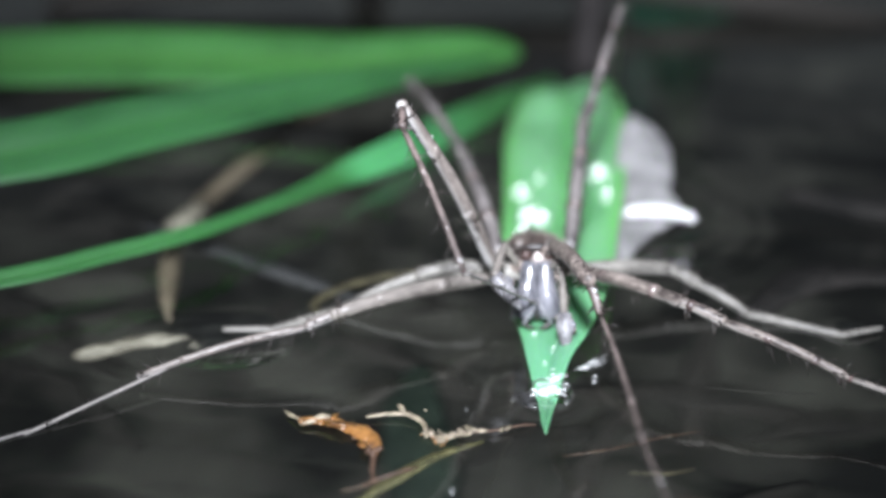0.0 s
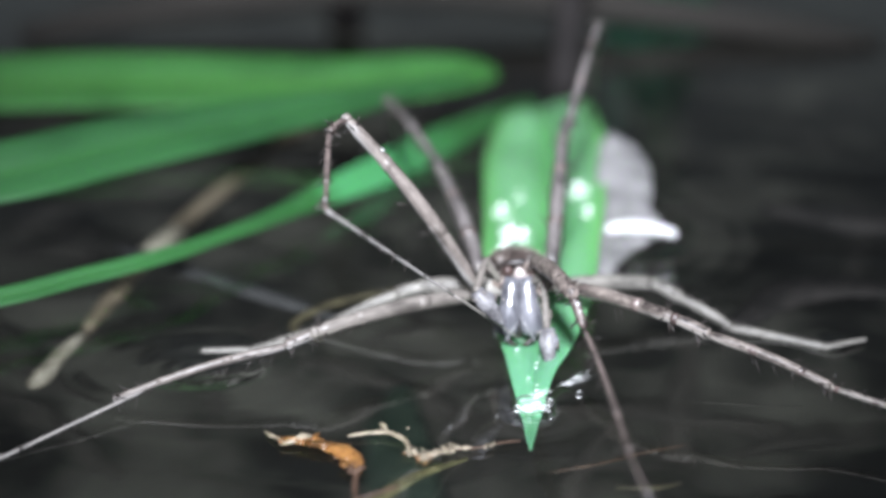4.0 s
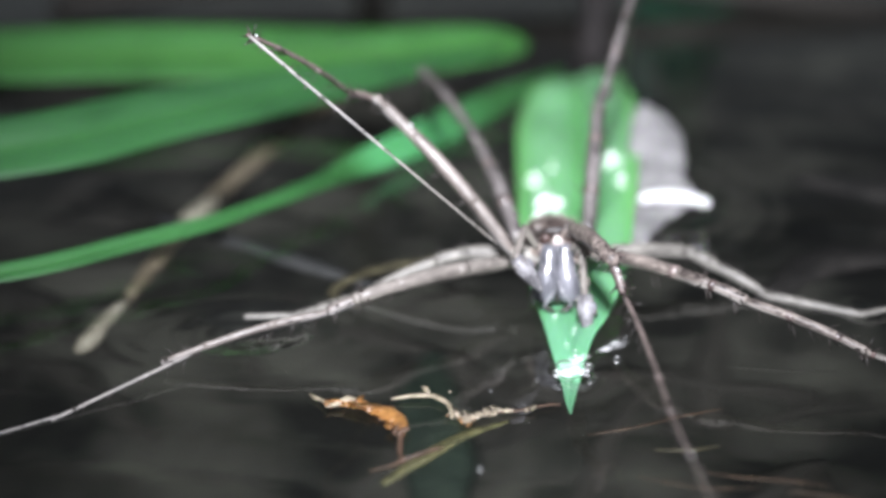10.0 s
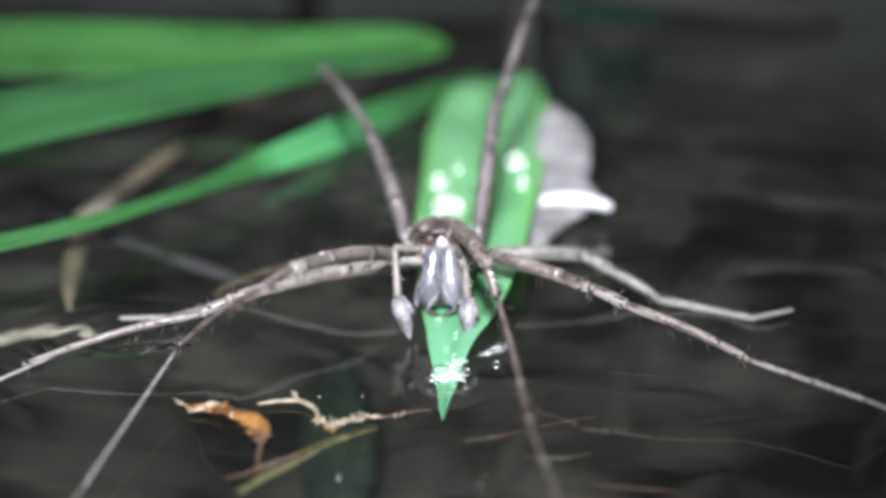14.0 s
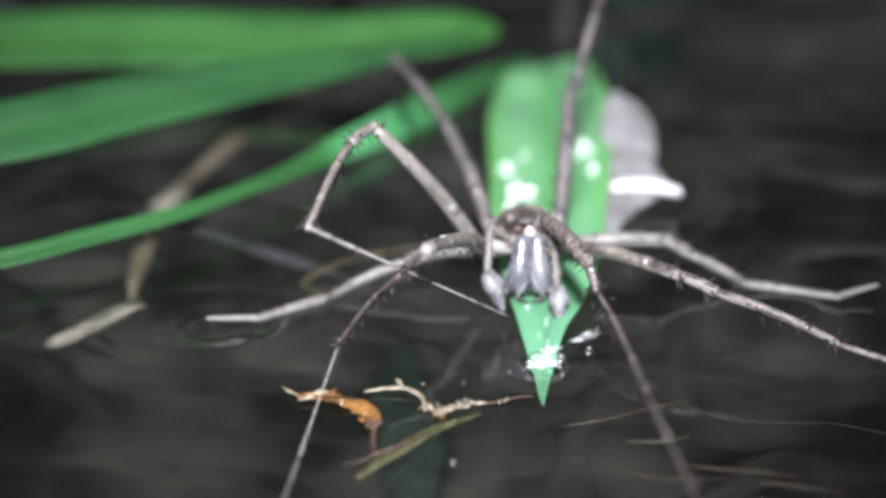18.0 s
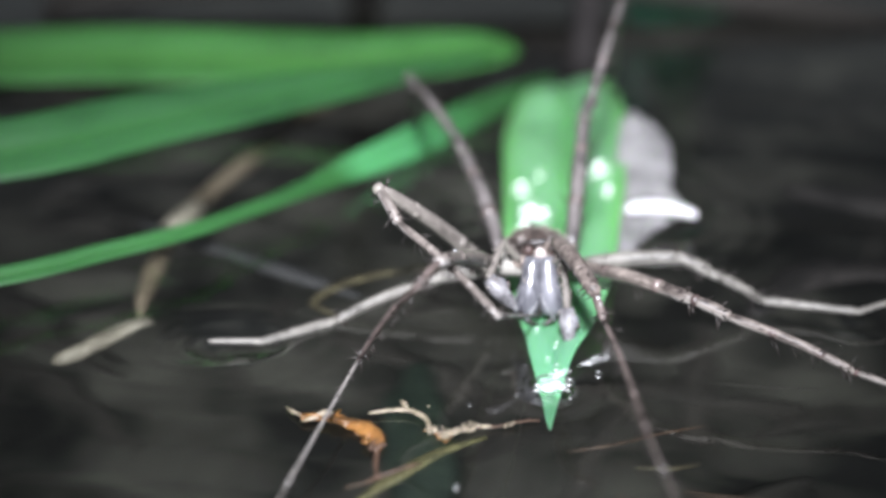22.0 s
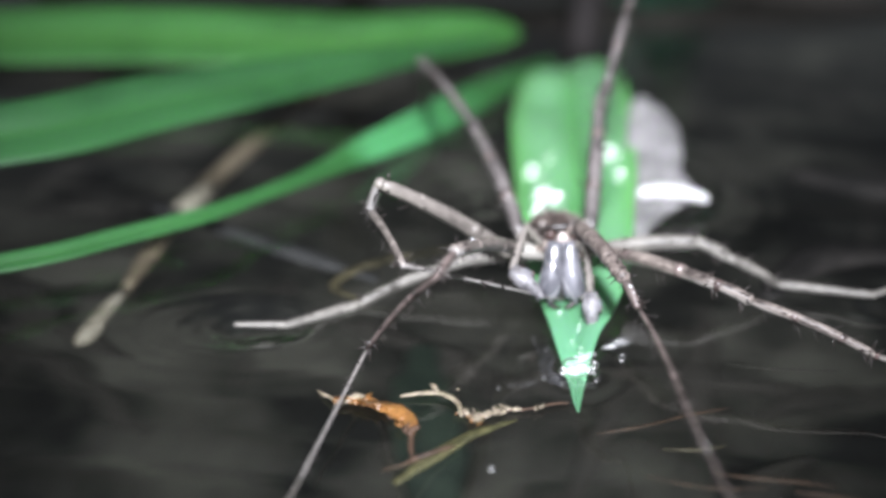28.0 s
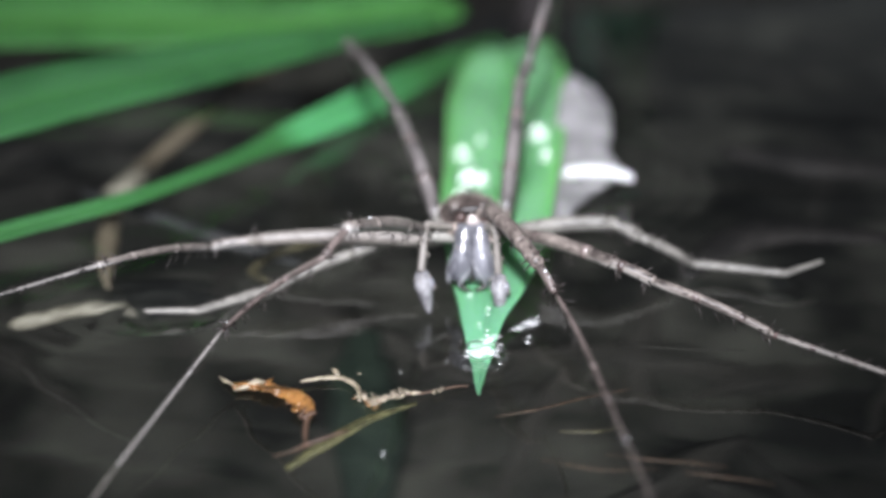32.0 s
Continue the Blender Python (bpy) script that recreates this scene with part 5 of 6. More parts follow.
def motions():
    # spider's cleaned legs: seconds and the six joints (mm), hip to toe
    def reach(knee, patella, tibia):
        tip = Vector(tibia)
        return ((8.4, 75.0, 6.9), knee, patella, tibia, tuple(tip + Vector((1.5, -5.5, -2.6))), tuple(tip + Vector((2.9, -10.5, -5.4))))

    rest = reach((9.7, 64.8, 9.0), (10.5, 63.3, 7.0), (11.4, 51.0, 5.2))
    drawn = reach((9.8, 64.5, 7.95), (10.35, 62.3, 6.6), (10.85, 49.9, 6.4))
    eased = reach((9.9, 64.4, 7.8), (10.8, 62.5, 6.3), (11.1, 50.1, 6.55))
    wide = reach((11.0, 64.5, 7.5), (12.1, 62.6, 6.1), (13.6, 50.3, 5.7))
    key_leg(LEG_FRONT, [
        (0, rest), (13.5, rest),
        (16, reach((9.8, 64.6, 8.4), (10.45, 62.8, 6.8), (11.15, 50.3, 6.0))),
        (17, reach((9.9, 64.6, 8.4), (10.5, 62.7, 6.9), (11.3, 49.9, 6.85))),
        (18, reach((9.9, 64.6, 8.4), (10.5, 62.7, 6.9), (11.3, 49.9, 6.85))),
        (18.5, reach((10.3, 64.5, 8.3), (11.2, 62.4, 7.0), (12.6, 49.9, 7.2))),
        (19, reach((10.1, 64.5, 8.2), (10.9, 62.4, 6.8), (12.2, 49.9, 6.35))),
        (19.5, drawn), (24.5, drawn), (26.5, eased), (29.9, eased), (30.5, wide), (32, wide),
    ])
    early = ((10.5, 79.0, 2.9), (18.9, 80.2, 2.5), (20.8, 78.9, 1.8), (24.5, 76.5, 0.25), (31.0, 73.2, 0.1), (34.3, 73.8, 0.4))
    mid = ((10.5, 79.0, 2.9), (18.8, 77.8, 3.7), (20.9, 77.8, 2.4), (25.2, 76.6, 0.3), (31.9, 74.2, 0.2), (35.1, 74.2, 1.2))
    late = ((10.5, 79.0, 2.9), (18.7, 77.2, 4.5), (20.9, 76.5, 3.5), (25.3, 76.4, 1.1), (32.2, 74.2, 1.2), (35.4, 75.0, 1.8))
    key_leg(LEG_FAR, [(0, early), (13.3, early), (15.5, mid), (18, mid), (22.5, late), (32, late)])
    early = ((4.6, 79.0, 2.8), (0.1, 78.6, 3.3), (-2.0, 78.3, 2.8), (-8.2, 77.1, 0.25), (-13.3, 74.3, 0.0), (-17.3, 74.2, 0.05))
    late = ((4.6, 79.0, 2.8), (0.0, 77.8, 2.7), (-2.2, 77.2, 2.1), (-8.6, 74.8, 0.2), (-13.9, 71.8, 0.05), (-17.9, 71.6, 0.2))
    key_leg(LEG_HIND, [(0, early), (17.3, early), (18.4, late), (32, late)])
    key_leg(LEG_ONE, [
        (0.00, ((4.0, 75.0, 4.8), (-2.8, 71.5, 19.0), (-2.7, 69.0, 18.2), (1.3, 60.5, 11.5), (6.2, 70.8, 4.4), (9.9, 78.5, -0.9))),
        (0.75, ((4.0, 75.0, 4.8), (-3.2, 72.1, 19.0), (-3.5, 69.6, 18.2), (-0.0, 60.3, 12.4), (5.6, 69.9, 4.8), (9.7, 77.1, -0.8))),
        (1.50, ((4.0, 75.0, 4.8), (-3.6, 72.8, 18.9), (-4.3, 70.2, 18.3), (-1.4, 60.2, 13.3), (4.9, 69.2, 5.4), (9.5, 75.8, -0.5))),
        (2.00, ((4.0, 75.0, 4.8), (-4.3, 73.9, 18.6), (-5.2, 71.3, 18.0), (-2.8, 60.9, 13.8), (4.3, 69.0, 5.7), (9.5, 75.0, -0.4))),
        (2.50, ((4.0, 75.0, 4.8), (-5.0, 75.0, 18.2), (-6.0, 72.5, 17.6), (-4.1, 61.7, 14.3), (3.6, 68.9, 5.9), (9.4, 74.3, -0.2))),
        (3.50, ((4.0, 75.0, 4.8), (-5.4, 75.8, 17.9), (-6.4, 73.3, 17.5), (-5.4, 62.0, 15.4), (2.6, 68.5, 6.7), (8.6, 73.3, 0.3))),
        (4.50, ((4.0, 75.0, 4.8), (-5.5, 76.2, 17.8), (-6.7, 73.8, 17.7), (-6.5, 62.3, 16.8), (1.7, 68.2, 7.8), (7.7, 72.6, 1.2))),
        (5.50, ((4.0, 75.0, 4.8), (-5.7, 76.6, 17.6), (-6.9, 74.2, 17.8), (-7.6, 62.8, 18.2), (0.7, 68.1, 9.0), (6.8, 72.0, 2.1))),
        (5.75, ((4.0, 75.0, 4.8), (-5.9, 78.8, 17.0), (-7.2, 76.5, 17.3), (-8.4, 65.0, 18.0), (0.5, 69.1, 8.7), (7.1, 72.1, 1.9))),
        (6.00, ((4.0, 75.0, 4.8), (-5.9, 80.8, 16.2), (-7.4, 78.6, 16.6), (-9.0, 67.3, 17.6), (0.5, 70.1, 8.3), (7.5, 72.2, 1.5))),
        (6.75, ((4.0, 75.0, 4.8), (-6.3, 81.3, 15.6), (-7.8, 79.2, 16.3), (-10.5, 68.2, 18.1), (-0.7, 70.3, 9.0), (6.6, 71.9, 2.3))),
        (7.50, ((4.0, 75.0, 4.8), (-6.6, 81.8, 14.9), (-8.2, 79.8, 15.9), (-11.9, 69.3, 18.6), (-1.8, 70.7, 9.7), (5.7, 71.7, 3.1))),
        (8.00, ((4.0, 75.0, 4.8), (-6.6, 81.4, 15.1), (-8.9, 80.6, 15.9), (-12.5, 70.4, 19.6), (-2.4, 71.2, 10.7), (5.1, 71.8, 4.1))),
        (8.25, ((4.0, 75.0, 4.8), (-6.6, 81.2, 15.2), (-9.0, 81.0, 15.9), (-13.1, 71.0, 19.9), (-3.0, 71.4, 11.0), (4.5, 71.8, 4.4))),
        (9.00, ((4.0, 75.0, 4.8), (-6.7, 80.6, 15.6), (-8.8, 82.2, 15.6), (-14.7, 73.8, 20.8), (-4.1, 72.3, 12.6), (3.7, 71.2, 6.5))),
        (9.50, ((4.0, 75.0, 4.8), (-6.6, 80.6, 15.6), (-8.8, 82.1, 15.7), (-14.8, 74.1, 21.4), (-4.3, 72.6, 13.0), (3.4, 71.5, 6.8))),
        (10.00, ((4.0, 75.0, 4.8), (-6.5, 80.7, 15.7), (-8.8, 82.0, 15.9), (-15.2, 74.8, 22.2), (-5.0, 73.0, 13.5), (2.5, 71.7, 7.1))),
        (10.50, ((4.0, 75.0, 4.8), (-6.4, 80.7, 15.7), (-8.8, 81.9, 16.0), (-14.6, 74.1, 22.1), (-4.4, 72.5, 13.4), (3.1, 71.3, 7.0))),
        (11.00, ((4.0, 75.0, 4.8), (-6.4, 80.8, 15.8), (-8.8, 81.8, 16.1), (-14.3, 73.5, 22.0), (-4.1, 72.0, 13.2), (3.5, 70.9, 6.8))),
        (11.30, ((4.0, 75.0, 4.8), (-6.3, 80.8, 15.8), (-8.8, 81.7, 16.2), (-14.2, 73.3, 22.3), (-4.2, 71.9, 13.3), (3.3, 70.8, 6.8))),
        (11.40, ((4.0, 75.0, 4.8), (-6.5, 78.1, 16.7), (-8.9, 79.3, 17.0), (-13.7, 70.5, 22.7), (-4.5, 68.8, 13.0), (2.3, 67.5, 5.8))),
        (11.50, ((4.0, 75.0, 4.8), (-6.3, 75.4, 17.2), (-8.7, 76.7, 17.4), (-13.7, 68.4, 23.6), (-5.2, 65.2, 13.6), (1.2, 62.9, 6.2))),
        (11.57, ((4.0, 75.0, 4.8), (-6.4, 74.8, 17.2), (-8.8, 76.0, 17.5), (-14.2, 67.8, 23.5), (-7.0, 66.7, 12.1), (-1.6, 65.9, 3.7))),
        (11.65, ((4.0, 75.0, 4.8), (-6.4, 74.2, 17.1), (-8.8, 75.3, 17.5), (-14.6, 67.3, 23.4), (-9.2, 68.4, 11.0), (-5.2, 69.2, 1.9))),
        (11.73, ((4.0, 75.0, 4.8), (-6.5, 73.5, 17.0), (-8.9, 74.7, 17.5), (-15.0, 66.8, 23.2), (-11.7, 70.1, 10.6), (-9.3, 72.6, 1.2))),
        (11.80, ((4.0, 75.0, 4.8), (-6.5, 72.9, 16.9), (-8.9, 74.0, 17.5), (-15.3, 66.3, 23.1), (-14.2, 71.4, 10.6), (-13.3, 75.3, 1.4))),
        (11.90, ((4.0, 75.0, 4.8), (-6.7, 69.8, 15.7), (-9.2, 69.5, 16.8), (-16.2, 61.7, 21.5), (-16.7, 60.5, 8.1), (-17.0, 59.6, -1.9))),
        (12.00, ((4.0, 75.0, 4.8), (-6.5, 66.9, 14.1), (-8.3, 65.3, 15.2), (-15.7, 57.4, 19.2), (-17.8, 50.2, 8.0), (-19.4, 44.9, -0.3))),
        (12.10, ((4.0, 75.0, 4.8), (-6.4, 65.6, 12.9), (-8.1, 63.8, 14.0), (-15.3, 55.4, 17.1), (-17.9, 46.7, 7.0), (-19.9, 40.3, -0.4))),
        (12.20, ((4.0, 75.0, 4.8), (-6.1, 64.4, 11.7), (-7.7, 62.4, 12.6), (-14.6, 53.5, 14.8), (-17.8, 43.6, 6.2), (-20.1, 36.3, -0.2))),
        (12.27, ((4.0, 75.0, 4.8), (-5.2, 63.5, 11.4), (-6.8, 61.4, 12.0), (-16.0, 54.4, 11.8), (-19.1, 43.4, 4.7), (-21.5, 35.2, -0.5))),
        (12.35, ((4.0, 75.0, 4.8), (-4.3, 62.6, 11.0), (-5.9, 60.5, 11.4), (-16.4, 57.9, 7.5), (-19.5, 45.8, 2.2), (-21.8, 36.9, -1.7))),
        (12.43, ((4.0, 75.0, 4.8), (-3.3, 61.8, 10.6), (-4.9, 59.6, 10.7), (-14.1, 62.1, 4.2), (-17.0, 49.4, 0.8), (-19.2, 39.9, -1.7))),
        (12.50, ((4.0, 75.0, 4.8), (-2.3, 61.1, 10.2), (-3.8, 58.9, 10.0), (-10.8, 64.4, 2.7), (-13.6, 51.3, 1.2), (-15.6, 41.5, 0.1))),
        (16.50, ((4.0, 75.0, 4.8), (-2.3, 61.1, 10.2), (-3.8, 58.9, 10.0), (-10.8, 64.4, 2.7), (-13.6, 51.3, 1.2), (-15.6, 41.5, 0.1))),
        (17.00, ((4.0, 75.0, 4.8), (-2.0, 61.1, 10.5), (-3.8, 59.3, 9.6), (-10.3, 64.9, 1.9), (-12.7, 51.7, 0.8), (-14.6, 41.9, -0.1))),
        (17.67, ((4.0, 75.0, 4.8), (-1.3, 61.0, 10.9), (-3.2, 60.8, 9.0), (-8.6, 66.6, 0.6), (-10.5, 53.3, 0.2), (-12.0, 43.4, -0.1))),
        (18.00, ((4.0, 75.0, 4.8), (-0.9, 60.9, 11.1), (-2.5, 61.6, 9.0), (-7.3, 67.4, 0.4), (-8.9, 54.0, 0.4), (-10.2, 44.1, 0.3))),
        (18.20, ((4.0, 75.0, 4.8), (-0.6, 60.9, 11.4), (-2.5, 59.9, 9.7), (-6.9, 65.9, 1.0), (-8.9, 52.5, 0.5), (-10.3, 42.7, 0.1))),
        (18.40, ((4.0, 75.0, 4.8), (-0.3, 61.0, 11.6), (-1.5, 58.6, 11.2), (-5.8, 64.8, 2.4), (-8.9, 51.6, 1.3), (-11.4, 41.7, 0.5))),
        (20.00, ((4.0, 75.0, 4.8), (-0.3, 61.0, 11.6), (-1.5, 58.6, 11.2), (-5.8, 64.8, 2.4), (-8.9, 51.6, 1.3), (-11.4, 41.7, 0.5))),
        (23.00, ((4.0, 75.0, 4.8), (-0.5, 61.0, 11.6), (-1.7, 58.6, 11.1), (-6.2, 64.8, 2.4), (-9.9, 51.7, 1.3), (-12.9, 41.9, 0.5))),
        (26.00, ((4.0, 75.0, 4.8), (-1.0, 61.1, 11.4), (-2.1, 58.7, 10.9), (-6.8, 64.8, 2.2), (-10.6, 51.7, 1.2), (-13.7, 42.0, 0.4))),
        (27.50, ((4.0, 75.0, 4.8), (-1.6, 61.3, 11.2), (-2.7, 58.8, 10.7), (-7.5, 64.7, 2.0), (-10.9, 51.7, 1.0), (-13.6, 42.1, 0.3))),
        (29.90, ((4.0, 75.0, 4.8), (-1.6, 61.3, 11.2), (-2.7, 58.8, 10.7), (-7.5, 64.7, 2.0), (-10.9, 51.7, 1.0), (-13.6, 42.1, 0.3))),
        (30.50, ((4.0, 75.0, 4.8), (-1.3, 61.2, 11.4), (-2.4, 58.7, 11.3), (-9.2, 63.0, 3.3), (-12.4, 49.7, 1.7), (-14.6, 40.0, 0.6))),
        (32.00, ((4.0, 75.0, 4.8), (-1.5, 61.5, 11.7), (-2.9, 59.4, 10.7), (-10.5, 63.7, 3.1), (-15.0, 50.9, 1.4), (-18.0, 41.4, 0.3))),
    ])
    key_leg(LEG_TWO, [
        (0.00, ((3.9, 77.0, 3.2), (-7.2, 70.0, 3.8), (-10.1, 69.0, 3.0), (-19.6, 66.3, 1.2), (-27.0, 60.0, 0.2), (-32.5, 57.0, 0.0))),
        (13.50, ((3.9, 77.0, 3.2), (-7.2, 70.0, 3.8), (-10.1, 69.0, 3.0), (-19.6, 66.3, 1.2), (-27.0, 60.0, 0.2), (-32.5, 57.0, 0.0))),
        (16.00, ((3.9, 77.0, 3.2), (-7.4, 70.0, 3.9), (-10.3, 69.0, 3.0), (-20.9, 66.3, 1.1), (-29.2, 60.0, 0.2), (-34.7, 57.0, 0.0))),
        (16.75, ((3.9, 77.0, 3.2), (-7.4, 70.0, 3.9), (-10.3, 69.0, 3.0), (-20.9, 66.3, 1.1), (-29.2, 60.0, 0.2), (-34.7, 57.0, 0.0))),
        (17.00, ((3.9, 77.0, 3.2), (-6.4, 68.2, 6.4), (-9.0, 66.6, 6.6), (-17.2, 58.2, 8.6), (-26.2, 57.5, 3.5), (-32.6, 56.8, -0.3))),
        (17.30, ((3.9, 77.0, 3.2), (-6.5, 68.7, 7.6), (-8.8, 66.7, 8.2), (-16.5, 57.6, 10.3), (-24.9, 56.7, 4.1), (-30.9, 56.0, -0.3))),
        (17.50, ((3.9, 77.0, 3.2), (-7.1, 69.7, 7.8), (-9.4, 67.7, 8.7), (-16.2, 58.2, 11.6), (-24.1, 57.3, 4.6), (-29.7, 56.6, -0.3))),
        (17.57, ((3.9, 77.0, 3.2), (-7.2, 70.6, 8.8), (-9.4, 68.6, 9.7), (-16.0, 58.9, 12.8), (-22.0, 59.0, 4.2), (-26.3, 59.1, -1.9))),
        (17.65, ((3.9, 77.0, 3.2), (-7.2, 71.6, 9.7), (-9.4, 69.6, 10.7), (-15.6, 59.7, 14.0), (-19.1, 61.0, 4.2), (-21.5, 62.0, -2.8))),
        (17.73, ((3.9, 77.0, 3.2), (-7.1, 72.6, 10.7), (-9.2, 70.6, 11.7), (-15.1, 60.6, 15.2), (-15.7, 63.0, 5.0), (-16.0, 64.7, -2.3))),
        (17.80, ((3.9, 77.0, 3.2), (-6.9, 73.6, 11.5), (-9.0, 71.6, 12.6), (-14.6, 61.5, 16.3), (-12.6, 64.7, 6.5), (-11.1, 67.0, -0.6))),
        (17.90, ((3.9, 77.0, 3.2), (-5.8, 74.7, 13.0), (-7.7, 72.2, 13.3), (-11.8, 60.9, 14.6), (-6.5, 64.6, 6.2), (-2.8, 67.2, 0.3))),
        (18.00, ((3.9, 77.0, 3.2), (-4.6, 75.8, 14.3), (-6.2, 73.1, 13.9), (-8.3, 61.3, 12.5), (-0.5, 65.1, 6.6), (5.1, 67.8, 2.4))),
        (18.20, ((3.9, 77.0, 3.2), (-4.6, 74.8, 14.1), (-6.1, 72.2, 13.4), (-7.6, 60.2, 12.5), (-0.2, 64.6, 6.5), (5.1, 67.7, 2.2))),
        (18.40, ((3.9, 77.0, 3.2), (-4.4, 72.3, 13.4), (-5.7, 70.2, 11.4), (-5.4, 58.1, 11.6), (0.8, 64.0, 5.5), (5.3, 68.2, 1.2))),
        (18.60, ((3.9, 77.0, 3.2), (-3.8, 69.4, 12.1), (-3.5, 70.0, 9.1), (-1.1, 58.3, 10.6), (3.4, 65.7, 4.7), (6.6, 71.0, 0.5))),
        (18.80, ((3.9, 77.0, 3.2), (-3.0, 67.3, 10.7), (-2.0, 69.1, 8.3), (2.0, 58.0, 10.9), (5.0, 66.4, 5.3), (7.1, 72.4, 1.3))),
        (19.00, ((3.9, 77.0, 3.2), (-2.6, 66.6, 10.0), (-1.5, 68.6, 7.9), (3.1, 57.8, 10.8), (5.4, 66.5, 5.5), (7.1, 72.7, 1.6))),
        (19.50, ((3.9, 77.0, 3.2), (-3.7, 68.4, 11.3), (-1.8, 68.6, 8.8), (4.1, 58.1, 9.7), (6.2, 67.0, 4.5), (7.6, 73.3, 0.8))),
        (20.00, ((3.9, 77.0, 3.2), (-4.6, 70.5, 12.3), (-2.6, 68.9, 10.5), (4.4, 59.1, 9.2), (6.1, 68.1, 4.2), (7.4, 74.6, 0.6))),
        (21.00, ((3.9, 77.0, 3.2), (-4.1, 71.2, 13.1), (-2.6, 69.1, 11.4), (4.6, 59.7, 8.9), (6.3, 68.8, 3.9), (7.5, 75.2, 0.3))),
        (22.00, ((3.9, 77.0, 3.2), (-4.7, 71.2, 12.6), (-3.2, 69.2, 10.7), (3.2, 59.1, 8.7), (5.8, 68.2, 4.0), (7.7, 74.7, 0.7))),
        (23.00, ((3.9, 77.0, 3.2), (-5.6, 70.8, 11.4), (-4.1, 68.4, 10.0), (2.0, 58.2, 7.9), (5.3, 67.4, 4.0), (7.6, 74.0, 1.2))),
        (24.00, ((3.9, 77.0, 3.2), (-5.8, 71.3, 11.5), (-4.8, 68.9, 9.9), (0.2, 57.9, 9.3), (4.3, 66.5, 4.9), (7.2, 72.6, 1.7))),
        (25.50, ((3.9, 77.0, 3.2), (-6.4, 72.4, 11.4), (-5.9, 70.0, 9.6), (-1.9, 58.6, 9.9), (3.3, 66.4, 5.2), (7.0, 72.1, 1.9))),
        (27.00, ((3.9, 77.0, 3.2), (-7.0, 73.5, 11.3), (-7.0, 71.2, 9.2), (-4.0, 59.6, 10.5), (2.2, 66.6, 5.7), (6.6, 71.6, 2.2))),
        (27.50, ((3.9, 77.0, 3.2), (-6.8, 73.1, 11.3), (-7.3, 72.4, 8.3), (-4.5, 60.7, 9.6), (2.2, 67.2, 4.8), (6.9, 71.9, 1.4))),
        (28.00, ((3.9, 77.0, 3.2), (-6.7, 72.7, 11.3), (-7.5, 73.8, 8.6), (-4.9, 62.1, 9.8), (2.3, 68.1, 5.1), (7.4, 72.4, 1.7))),
        (29.00, ((3.9, 77.0, 3.2), (-6.6, 72.9, 11.5), (-7.5, 74.6, 9.0), (-6.0, 62.6, 10.3), (1.6, 68.1, 5.5), (7.0, 72.0, 2.0))),
        (29.80, ((3.9, 77.0, 3.2), (-6.3, 73.0, 11.9), (-7.2, 74.5, 9.4), (-5.3, 62.6, 10.8), (1.9, 68.2, 5.6), (7.1, 72.2, 1.9))),
        (29.90, ((3.9, 77.0, 3.2), (-6.3, 73.0, 11.9), (-7.2, 74.5, 9.4), (-5.3, 62.6, 10.8), (1.9, 68.2, 5.6), (7.1, 72.2, 1.9))),
        (30.00, ((3.9, 77.0, 3.2), (-6.5, 74.0, 12.1), (-8.2, 76.1, 10.5), (-10.4, 64.5, 13.3), (-1.6, 63.5, 7.7), (4.7, 62.8, 3.7))),
        (30.07, ((3.9, 77.0, 3.2), (-6.4, 73.7, 12.1), (-8.1, 75.9, 10.6), (-11.9, 64.7, 13.4), (-5.0, 65.4, 5.5), (-0.0, 66.0, -0.1))),
        (30.15, ((3.9, 77.0, 3.2), (-6.3, 73.4, 12.1), (-8.1, 75.6, 10.8), (-13.4, 65.1, 13.4), (-10.6, 68.2, 3.8), (-8.6, 70.5, -3.1))),
        (30.23, ((3.9, 77.0, 3.2), (-6.2, 73.1, 12.1), (-8.1, 75.4, 11.0), (-14.8, 65.6, 13.4), (-16.8, 70.4, 4.3), (-18.2, 73.9, -2.2))),
        (30.30, ((3.9, 77.0, 3.2), (-6.1, 72.8, 12.1), (-8.0, 75.1, 11.1), (-16.0, 66.3, 13.3), (-21.0, 71.6, 5.8), (-24.6, 75.4, 0.4))),
        (30.38, ((3.9, 77.0, 3.2), (-6.8, 72.9, 11.3), (-9.0, 74.9, 10.4), (-18.6, 67.8, 11.9), (-24.6, 73.1, 5.1), (-28.9, 76.9, 0.2))),
        (30.45, ((3.9, 77.0, 3.2), (-7.4, 72.9, 10.4), (-9.8, 74.6, 9.6), (-20.9, 69.8, 10.3), (-27.7, 75.1, 4.4), (-32.6, 78.9, 0.1))),
        (30.53, ((3.9, 77.0, 3.2), (-7.9, 73.0, 9.5), (-10.6, 74.3, 8.8), (-22.5, 72.1, 8.7), (-30.1, 77.2, 3.6), (-35.6, 80.9, 0.0))),
        (30.60, ((3.9, 77.0, 3.2), (-8.4, 73.0, 8.6), (-11.2, 74.1, 8.0), (-23.3, 74.2, 7.1), (-31.6, 79.2, 3.0), (-37.5, 82.7, 0.1))),
        (30.68, ((3.9, 77.0, 3.2), (-8.9, 73.5, 7.8), (-11.8, 74.3, 7.2), (-23.7, 72.2, 7.2), (-32.1, 77.0, 3.1), (-38.1, 80.4, 0.2))),
        (30.76, ((3.9, 77.0, 3.2), (-9.3, 74.0, 6.9), (-12.3, 74.5, 6.3), (-23.4, 69.8, 7.5), (-31.9, 74.5, 3.3), (-37.9, 77.8, 0.3))),
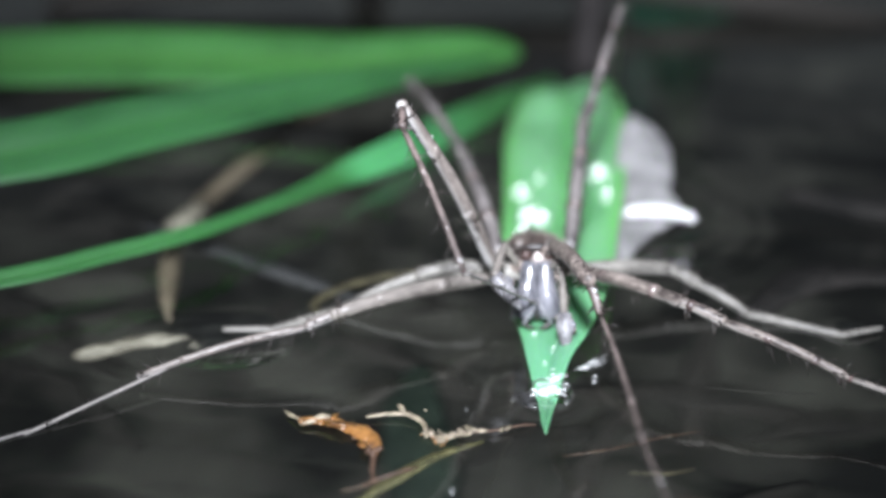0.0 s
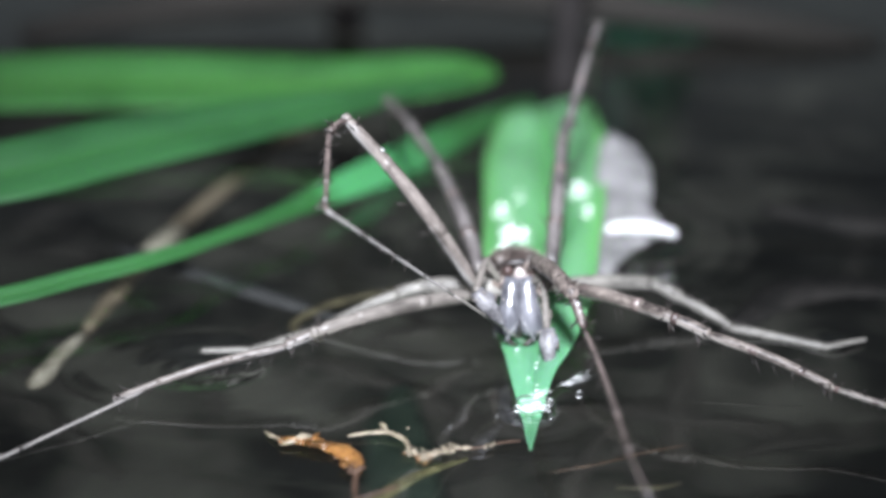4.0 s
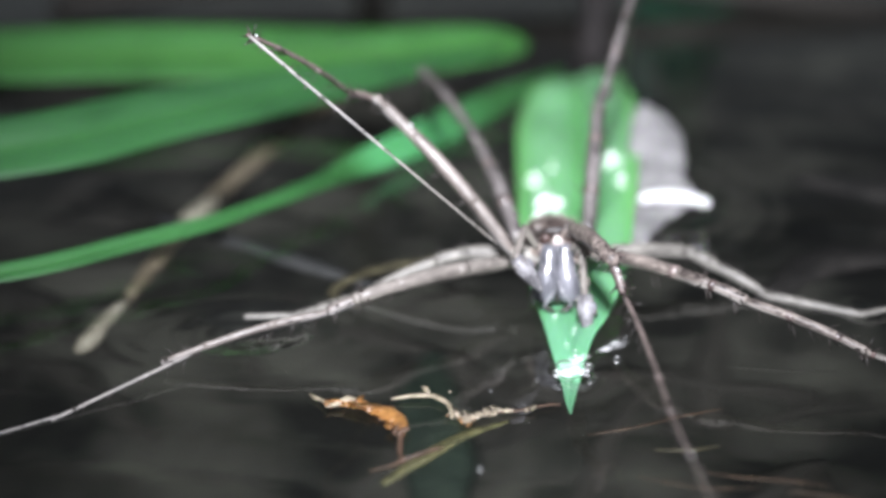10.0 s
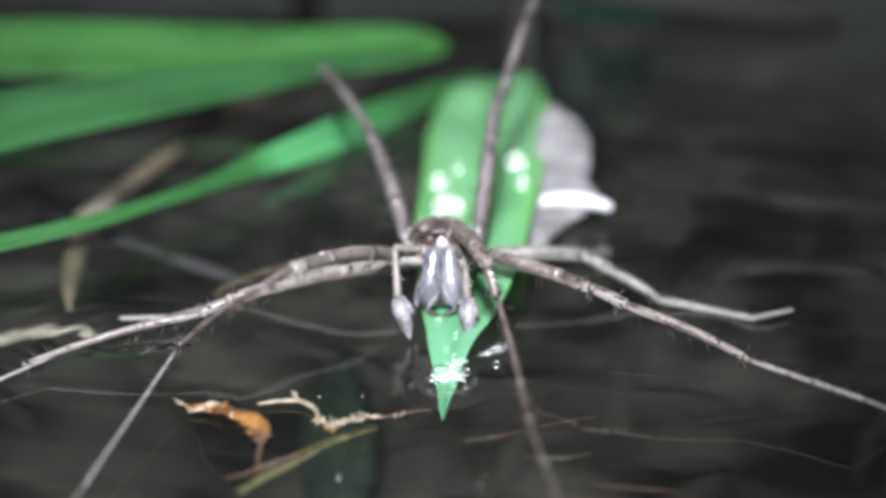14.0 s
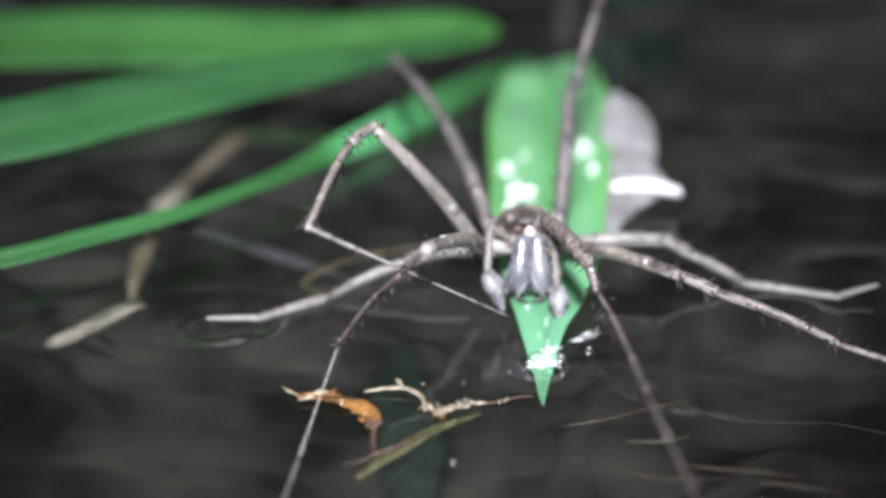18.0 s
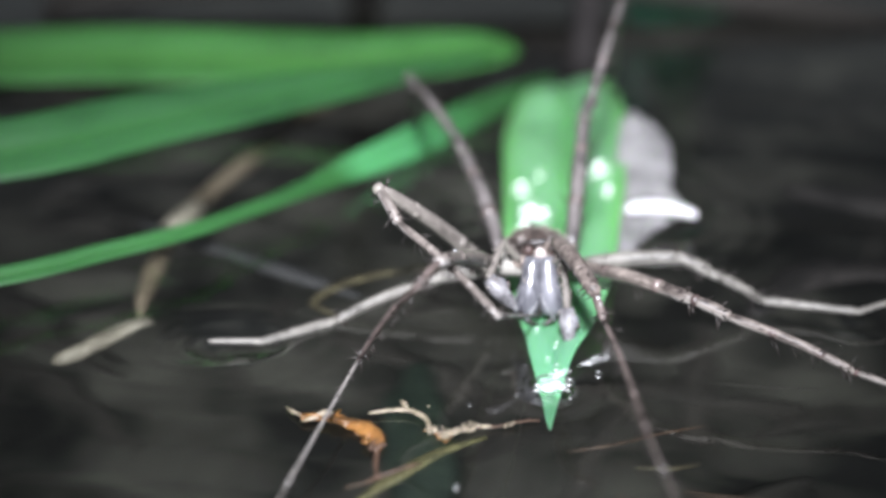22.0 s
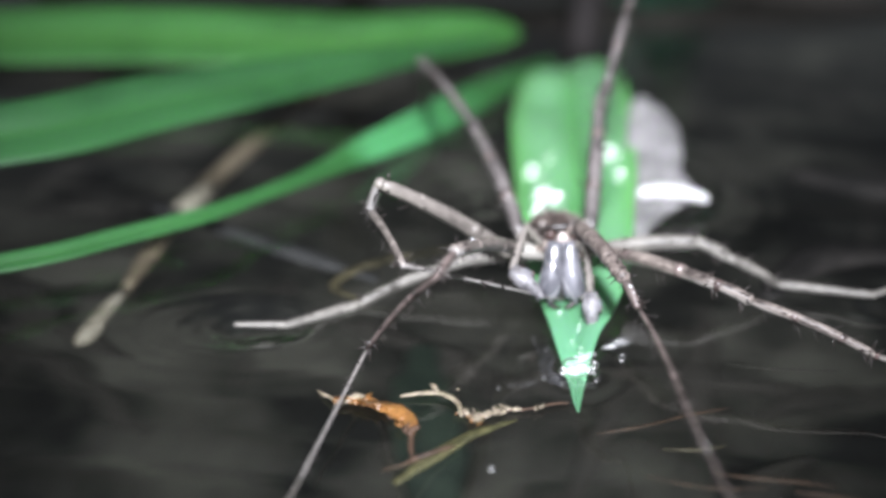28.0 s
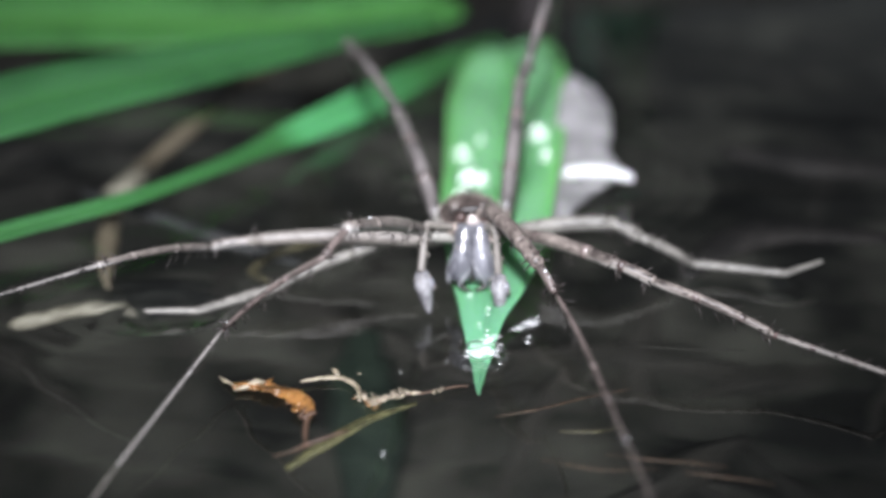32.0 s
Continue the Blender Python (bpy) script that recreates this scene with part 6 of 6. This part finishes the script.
        (30.84, ((3.9, 77.0, 3.2), (-9.6, 74.6, 5.9), (-12.7, 74.7, 5.5), (-22.3, 67.6, 7.7), (-30.8, 72.1, 3.5), (-36.8, 75.3, 0.5))),
        (30.92, ((3.9, 77.0, 3.2), (-9.9, 75.1, 5.0), (-12.9, 74.9, 4.6), (-20.5, 66.0, 7.7), (-29.1, 70.3, 3.5), (-35.2, 73.4, 0.4))),
        (31.00, ((3.9, 77.0, 3.2), (-10.0, 75.7, 4.1), (-13.1, 75.2, 3.8), (-18.6, 65.1, 7.5), (-27.2, 69.2, 3.2), (-33.4, 72.2, 0.1))),
        (32.00, ((3.9, 77.0, 3.2), (-10.0, 75.7, 4.1), (-13.1, 75.2, 3.8), (-18.6, 65.1, 7.5), (-27.2, 69.2, 3.2), (-33.4, 72.2, 0.1))),
    ])
    # the straw's loose end is moved to stand in for refraction by the water
    refracted = [(0, 1.0), (1.0, 0.9), (1.9, 0.0), (5.6, 0.0), (6.0, 0.35), (6.8, 1.0), (8.3, 1.0), (9.0, 0.45), (9.7, 0.0), (10.4, 0.0), (11.2, 0.5), (12.2, 0.5), (13.0, 1.0), (17.2, 1.0), (18.0, 0.6), (18.7, 0.0), (20.3, 0.0), (20.9, 1.0), (21.5, 1.0), (22.1, 0.45), (22.8, 0.0), (29.3, 0.0), (29.9, 0.9), (32, 1.0)]
    walk(STRAW_LOWER, [(t, pose(-0.6 * MM, -3.0 * MM, 0, rz=16.8 * k)) for t, k in refracted])
    walk(STRAW_END, [(t, pose((-2.6 + 7.6 * k) * MM, (-20.3 - 3.9 * k) * MM, 0, rz=-54 * k)) for t, k in refracted])
    root = (5.7, 74.4, 5.6)
    up, down, late = ((3.5, 73, 9.8), (4.0, 71.2, 6.9), (5.9, 69.6, 3.9)), ((3.4, 73, 6.4), (4.0, 71.2, 2.8), (5.1, 69.6, -0.4)), ((2.8, 73, 6.7), (3.2, 71.2, 3.1), (4.0, 69.6, -0.5))
    rows = [(0, up), (6, up), (11.5, up), (11.8, down), (13, down), (17.4, down), (18.1, ((3.2, 73, 8.4), (3.8, 71.2, 5.0), (5.2, 69.6, 1.6))), (19, ((3.8, 73, 10.1), (4.1, 71.2, 7.0), (5.6, 69.6, 3.8))), (20, ((3.6, 73, 10.2), (4.2, 71.2, 7.5), (6.4, 69.6, 4.0))),
            (21, ((3.7, 73, 9.9), (4.0, 71.2, 6.8), (6.2, 69.6, 3.7))), (22, ((3.1, 73, 9.2), (3.4, 71.2, 6.2), (5.6, 69.6, 3.3))), (23, ((3.1, 73, 10.4), (4.1, 71.2, 7.3), (5.1, 69.6, 4.3))), (24, ((3.4, 73, 9.6), (4.0, 71.2, 6.4), (5.5, 69.6, 3.9))),
            (27, ((3.0, 73, 10.1), (3.3, 71.2, 7.7), (5.2, 69.6, 4.4))), (28, ((2.6, 73, 9.6), (3.1, 71.2, 4.9), (5.5, 69.6, 3.3))), (29.5, ((3.3, 73, 8.7), (3.6, 71.2, 5.8), (5.4, 69.6, 3.3))), (30.0, up), (30.4, ((2.9, 73, 8.1), (3.3, 71.2, 3.6), (4.4, 69.6, 0.8))), (31, late), (32, late)]
    rows = [(t, (root, *j)) for t, j in rows]
    rows = [(t, palp_joints(*j)) for t, j in rows]
    for k, piece in enumerate(PALP_MOVING):
        walk(piece, [(t, along(j[k], j[k + 1])) for t, j in rows])


motions()
